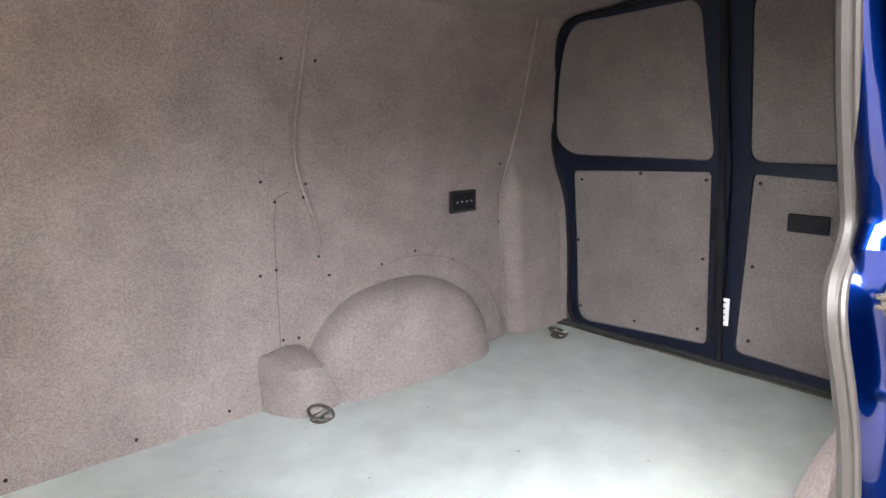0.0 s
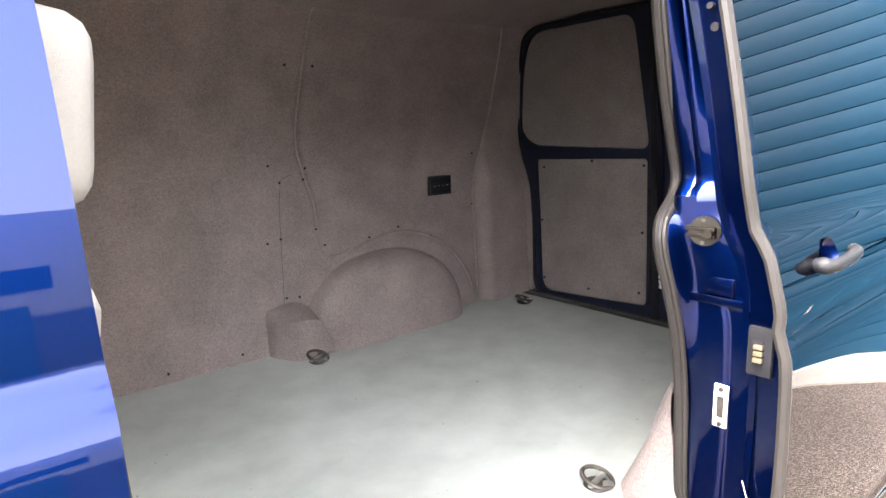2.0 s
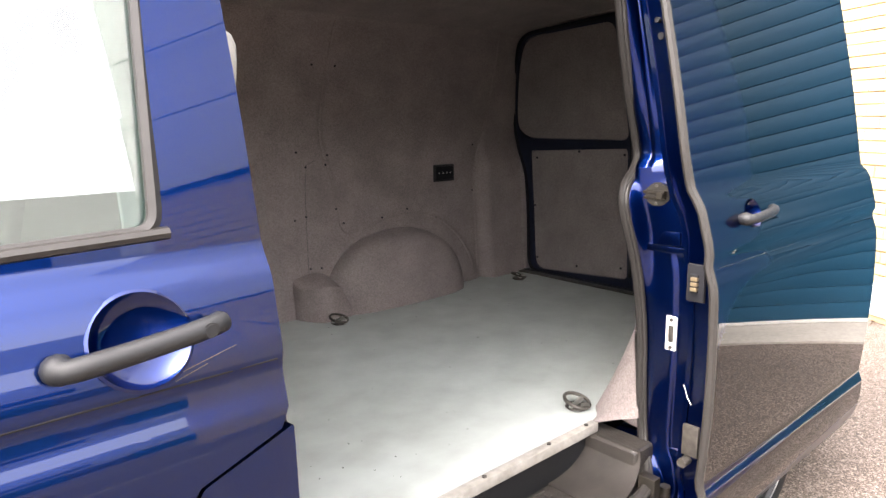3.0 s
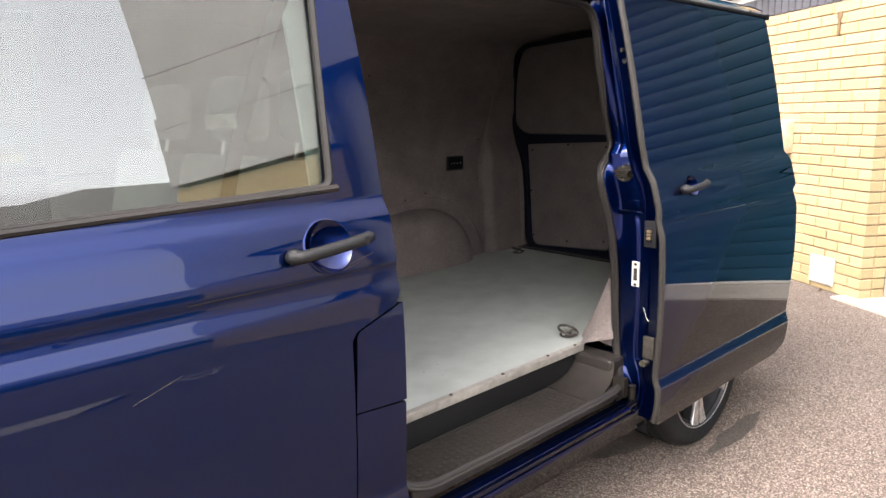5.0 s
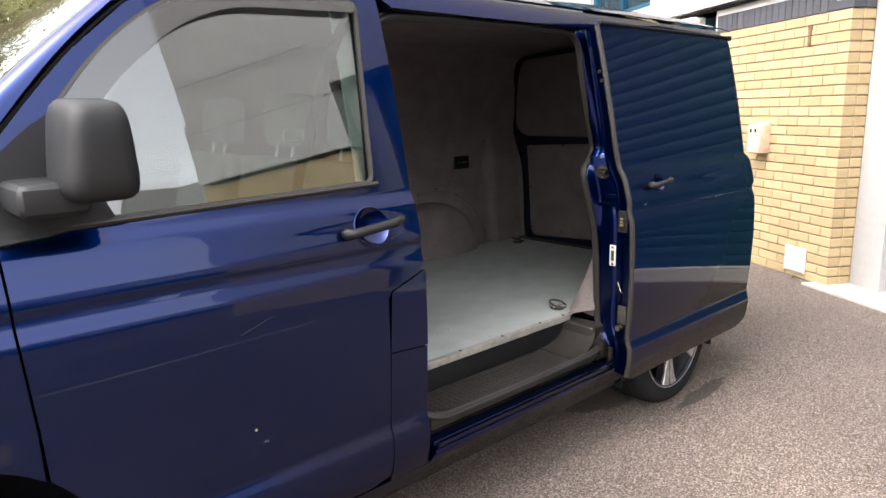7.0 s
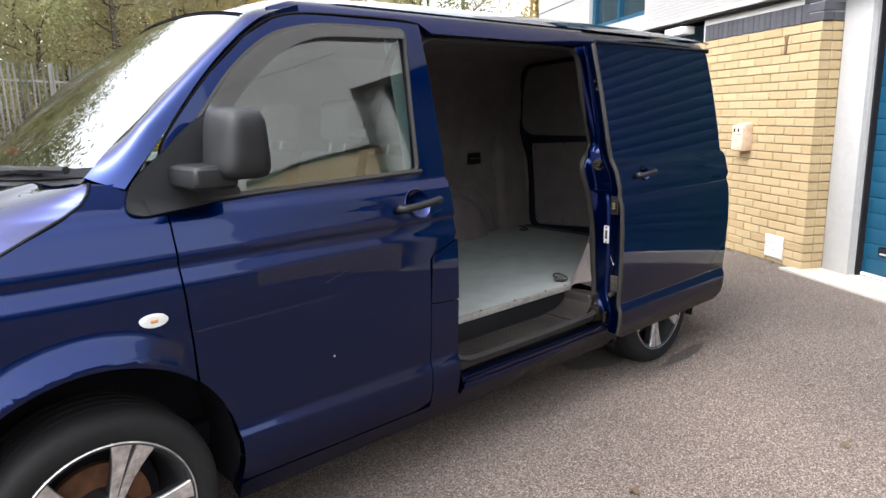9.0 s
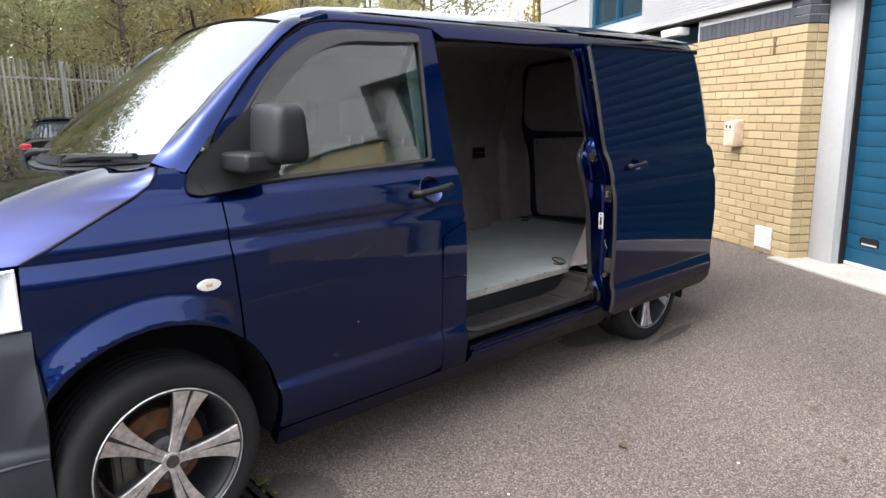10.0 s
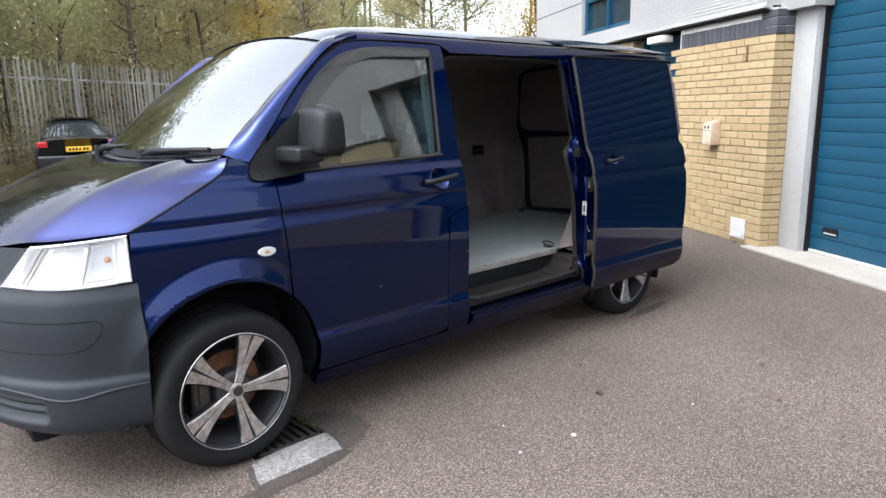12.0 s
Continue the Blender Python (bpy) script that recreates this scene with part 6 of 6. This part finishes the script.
NB = Vector((-FD.y, FD.x, 0))
mats_ = [OLIVE, GREEN, OLIVE, GREEN, YELLOW]
random.seed(21)
for k in range(54):
    along, back = -10 + (k % 18) * 2.8 + random.uniform(-0.9, 0.9), 1.4 + (k // 18) * 2.6 + random.uniform(0, 2.0)
    q = F0 + FD * along + NB * back
    hh = random.uniform(5.2, 7.6) + 1.0 * (k // 18) + 0.16 * max(0, along)
    tree(q.x, q.y, 0.5 + 0.12 * back, hh, random.uniform(1.7, 2.6), mats_[4] if along > 14 and k % 2 else mats_[k % 4], 100 + k)
for k in range(20):
    along = -6 + k * 2.6 + random.uniform(-0.8, 0.8)
    q = F0 + FD * along + NB * (9.5 + random.uniform(0, 2.5))
    tree(q.x, q.y, 1.6, random.uniform(8.0, 9.5) + 0.12 * max(0, along), random.uniform(2.6, 3.3), mats_[k % 4], 300 + k, 8000)
for k in range(9):
    tree(12.5 + k * 1.3 + random.uniform(-0.4, 0.4), 19.0 - k * 0.75 + random.uniform(-1.0, 1.5), 0.8, random.uniform(7.0, 8.6), 2.4, mats_[4] if k > 4 else mats_[k % 4], 500 + k, 9000)
rn = np.random.default_rng(17)
pts = []
for k in range(2500):
    al, bk = rn.uniform(-16, 48), rn.uniform(11.5, 17.0)
    q = F0 + FD * al + NB * bk
    pts.extend((np.array((q.x, q.y, rn.uniform(2.0, 14.5))) + rn.normal(size=(45, 3)) * 0.8).tolist())
me = leaves(pts, 0.19, 18)
me.materials.append(GREEN)
tagged(new("far_woods", me), "dense olive-green woodland behind the nearer trees", "woodland", kind="stuff")
# undergrowth along the fence
rn = np.random.default_rng(4)
pts = []
for k in range(1000):
    al, bk = rn.uniform(-12, 30), rn.uniform(0.3, 5.0)
    q = F0 + FD * al + NB * bk
    r = rn.uniform(0.25, 0.6)
    pts.extend((np.array((q.x, q.y, 0.7 + 3.6 * rn.uniform(0, 1) ** 1.6)) + rn.normal(size=(60, 3)) * r * 0.7).tolist())
me = leaves(pts, 0.05, 8)
me.materials.append(OLIVE)
tagged(new("undergrowth", me), "tangled olive brambles behind the fence", "undergrowth", kind="stuff")
pts = []
for k in range(140):
    al, bk = rn.uniform(-12, 3.0), rn.uniform(-1.0, 0.0)
    q = F0 + FD * al + NB * bk
    pts.extend((np.array((q.x, q.y, 0.25 + rn.uniform(0, 0.9))) + rn.normal(size=(50, 3)) * 0.22).tolist())
me = leaves(pts, 0.04, 9)
me.materials.append(GRASS)
tagged(new("dry_weeds", me), "dry brown weeds at the foot of the fence", "weeds", kind="stuff")


CARGLASS = mat("dark_car_glass", (0.02, 0.025, 0.03), 0.04, var=0.05, spec=0.8)
REDLAMP = mat("red_lamp_glass", (0.45, 0.015, 0.02), 0.15, var=0.1, coat=0.8)
PLATEY = mat("yellow_plate", (0.75, 0.45, 0.03), 0.45, var=0.04)


def saloon(m, paint, label):
    """A saloon car; x is its width, y its length with the tail at 0, z up."""
    car = thing("saloon_car", label, "car", "parked cars")
    keys = [(0.0, 0.50, 0.98, 0.80), (0.12, 0.40, 1.02, 0.86), (0.55, 0.25, 1.05, 0.90), (1.0, 0.22, 1.06, 0.91), (3.2, 0.22, 1.0, 0.91), (4.2, 0.25, 0.86, 0.86), (4.6, 0.35, 0.7, 0.72)]

    def shell(u, v):
        y = 4.6 * u
        zb, zt, hw = (np.interp(y, [q[0] for q in keys], [q[i] for q in keys]) for i in (1, 2, 3))
        a = math.pi * v
        c, s = math.cos(a), math.sin(a)
        return Vector((-hw * math.copysign(abs(c) ** 0.42, c), y, zb + (zt - zb) * abs(s) ** 0.5))
    b = grid(shell, 40, 24)
    caps = [v for v in b.verts if v.co.y < 0.001]
    bmesh.ops.holes_fill(b, edges=[e for e in b.edges if e.is_boundary])
    b.transform(m)
    part("body", b, paint, car, angle=50)
    ck = [(0.55, 1.03, 0.74), (1.35, 1.38, 0.60), (1.9, 1.43, 0.58), (2.6, 1.40, 0.60), (3.4, 1.0, 0.74)]

    def cabin(u, v):
        y = 0.55 + 2.85 * u
        zt, hw = (np.interp(y, [q[0] for q in ck], [q[i] for q in ck]) for i in (1, 2))
        a = math.pi * v
        c, s = math.cos(a), math.sin(a)
        top = min(1, max(0, (zt - 1.0) / 0.4))
        return Vector((-(hw + 0.14 * (1 - abs(s) ** 0.5) * top) * math.copysign(abs(c) ** 0.5, c), y, 0.98 + (zt - 0.98) * abs(s) ** 0.45))
    g = grid(cabin, 30, 20)
    g.transform(m)
    part("glasshouse", g, CARGLASS, car, "dark glass cabin")
    rf = grid(lambda u, v: Vector((-0.56 + 1.12 * v, 1.32 + 1.3 * u, 1.415 + 0.03 * math.sin(math.pi * v) + 0.02 * math.sin(math.pi * u))), 8, 8, 0.01)
    rf.transform(m)
    part("roof", rf, paint, car)
    for sx in (-1, 1):
        lb = box(sx * 0.80 - 0.2 * (sx > 0) * 1.0, sx * 0.80 + 0.2 * (sx < 0) * 1.0, -0.03, 0.12, 0.80, 0.93, 0.03, 3)
        lb.transform(m)
        part("tail_lamp", lb, REDLAMP, car, "red tail lamp")
    pl = box(-0.26, 0.26, -0.035, 0.02, 0.70, 0.81, 0.004)
    pl.transform(m)
    plate_ = part("number_plate", pl, PLATEY, car, "yellow plate with dark bars")
    for k in range(6):
        bb = box(-0.20 + 0.066 * k + (0.02 if k > 3 else 0), -0.16 + 0.066 * k + (0.02 if k > 3 else 0), -0.038, -0.03, 0.725, 0.785)
        bb.transform(m)
        part("plate_bar", bb, BLACK, plate_)
    bp = box(-0.84, 0.84, -0.06, 0.25, 0.34, 0.62, 0.06, 3)
    bp.transform(m)
    part("bumper", bp, paint, car)
    for yy in (0.95, 3.75):
        for xx in (-0.8, 0.8):
            wl_ = cyl(0.32, 0.2, m @ pose(xx, yy, 0.32, 0, 90, 0), 28, bevel=0.03)
            part("wheel", wl_, RUBBER, car)
    return car


BLACKPAINT = mat("black_car_paint", (0.01, 0.01, 0.012), 0.3, 0.2, var=0.05, coat=1.0)
WHITEPAINT = mat("white_car_paint", (0.7, 0.7, 0.7), 0.35, var=0.03, coat=1.0)
saloon(pose(2.95, 14.2, 0.0, 0, 0, -12), BLACKPAINT, "black saloon car parked before the fence")
saloon(pose(5.7, 15.6, 0.0, 0, 0, -12), WHITEPAINT, "white saloon car parked before the fence")

# ---- the far side of the yard, behind the walk ----
far = tagged(obj("far_unit", join(box(-34, 19, -42, -30, 0, 3.4), box(-34.05, 19.05, -42, -29.95, 3.4, 8.4)), CLAD, smooth=False), "long industrial unit with a pale clad front across the yard", "building", kind="structure")
part("base_band", box(-33.9, 18.9, -29.98, -29.9, 0.0, 3.3), BLUEBRICK, far)
for k in range(7):
    part("shutter", box(-31 + 6.5 * k, -27 + 6.5 * k, -29.93, -29.85, 0.0, 3.9), TEAL, far, "blue shutter door")
for k in range(5):
    part("window_band", box(-30 + 7.5 * k, -23.5 + 7.5 * k, -29.96, -29.9, 4.6, 5.7), BLACK, far, "dark strip of windows")
part("louvre", box(9.2, 12.4, -29.97, -29.88, 4.7, 5.3), WHITEMET, far, "pale louvred panel")
saloon(pose(-3.5, -17.0, 0.0, 0, 0, 175), BLACKPAINT, "black saloon car parked across the yard")
saloon(pose(-7.0, -17.5, 0.0, 0, 0, 180), WHITEPAINT, "white saloon car parked across the yard")
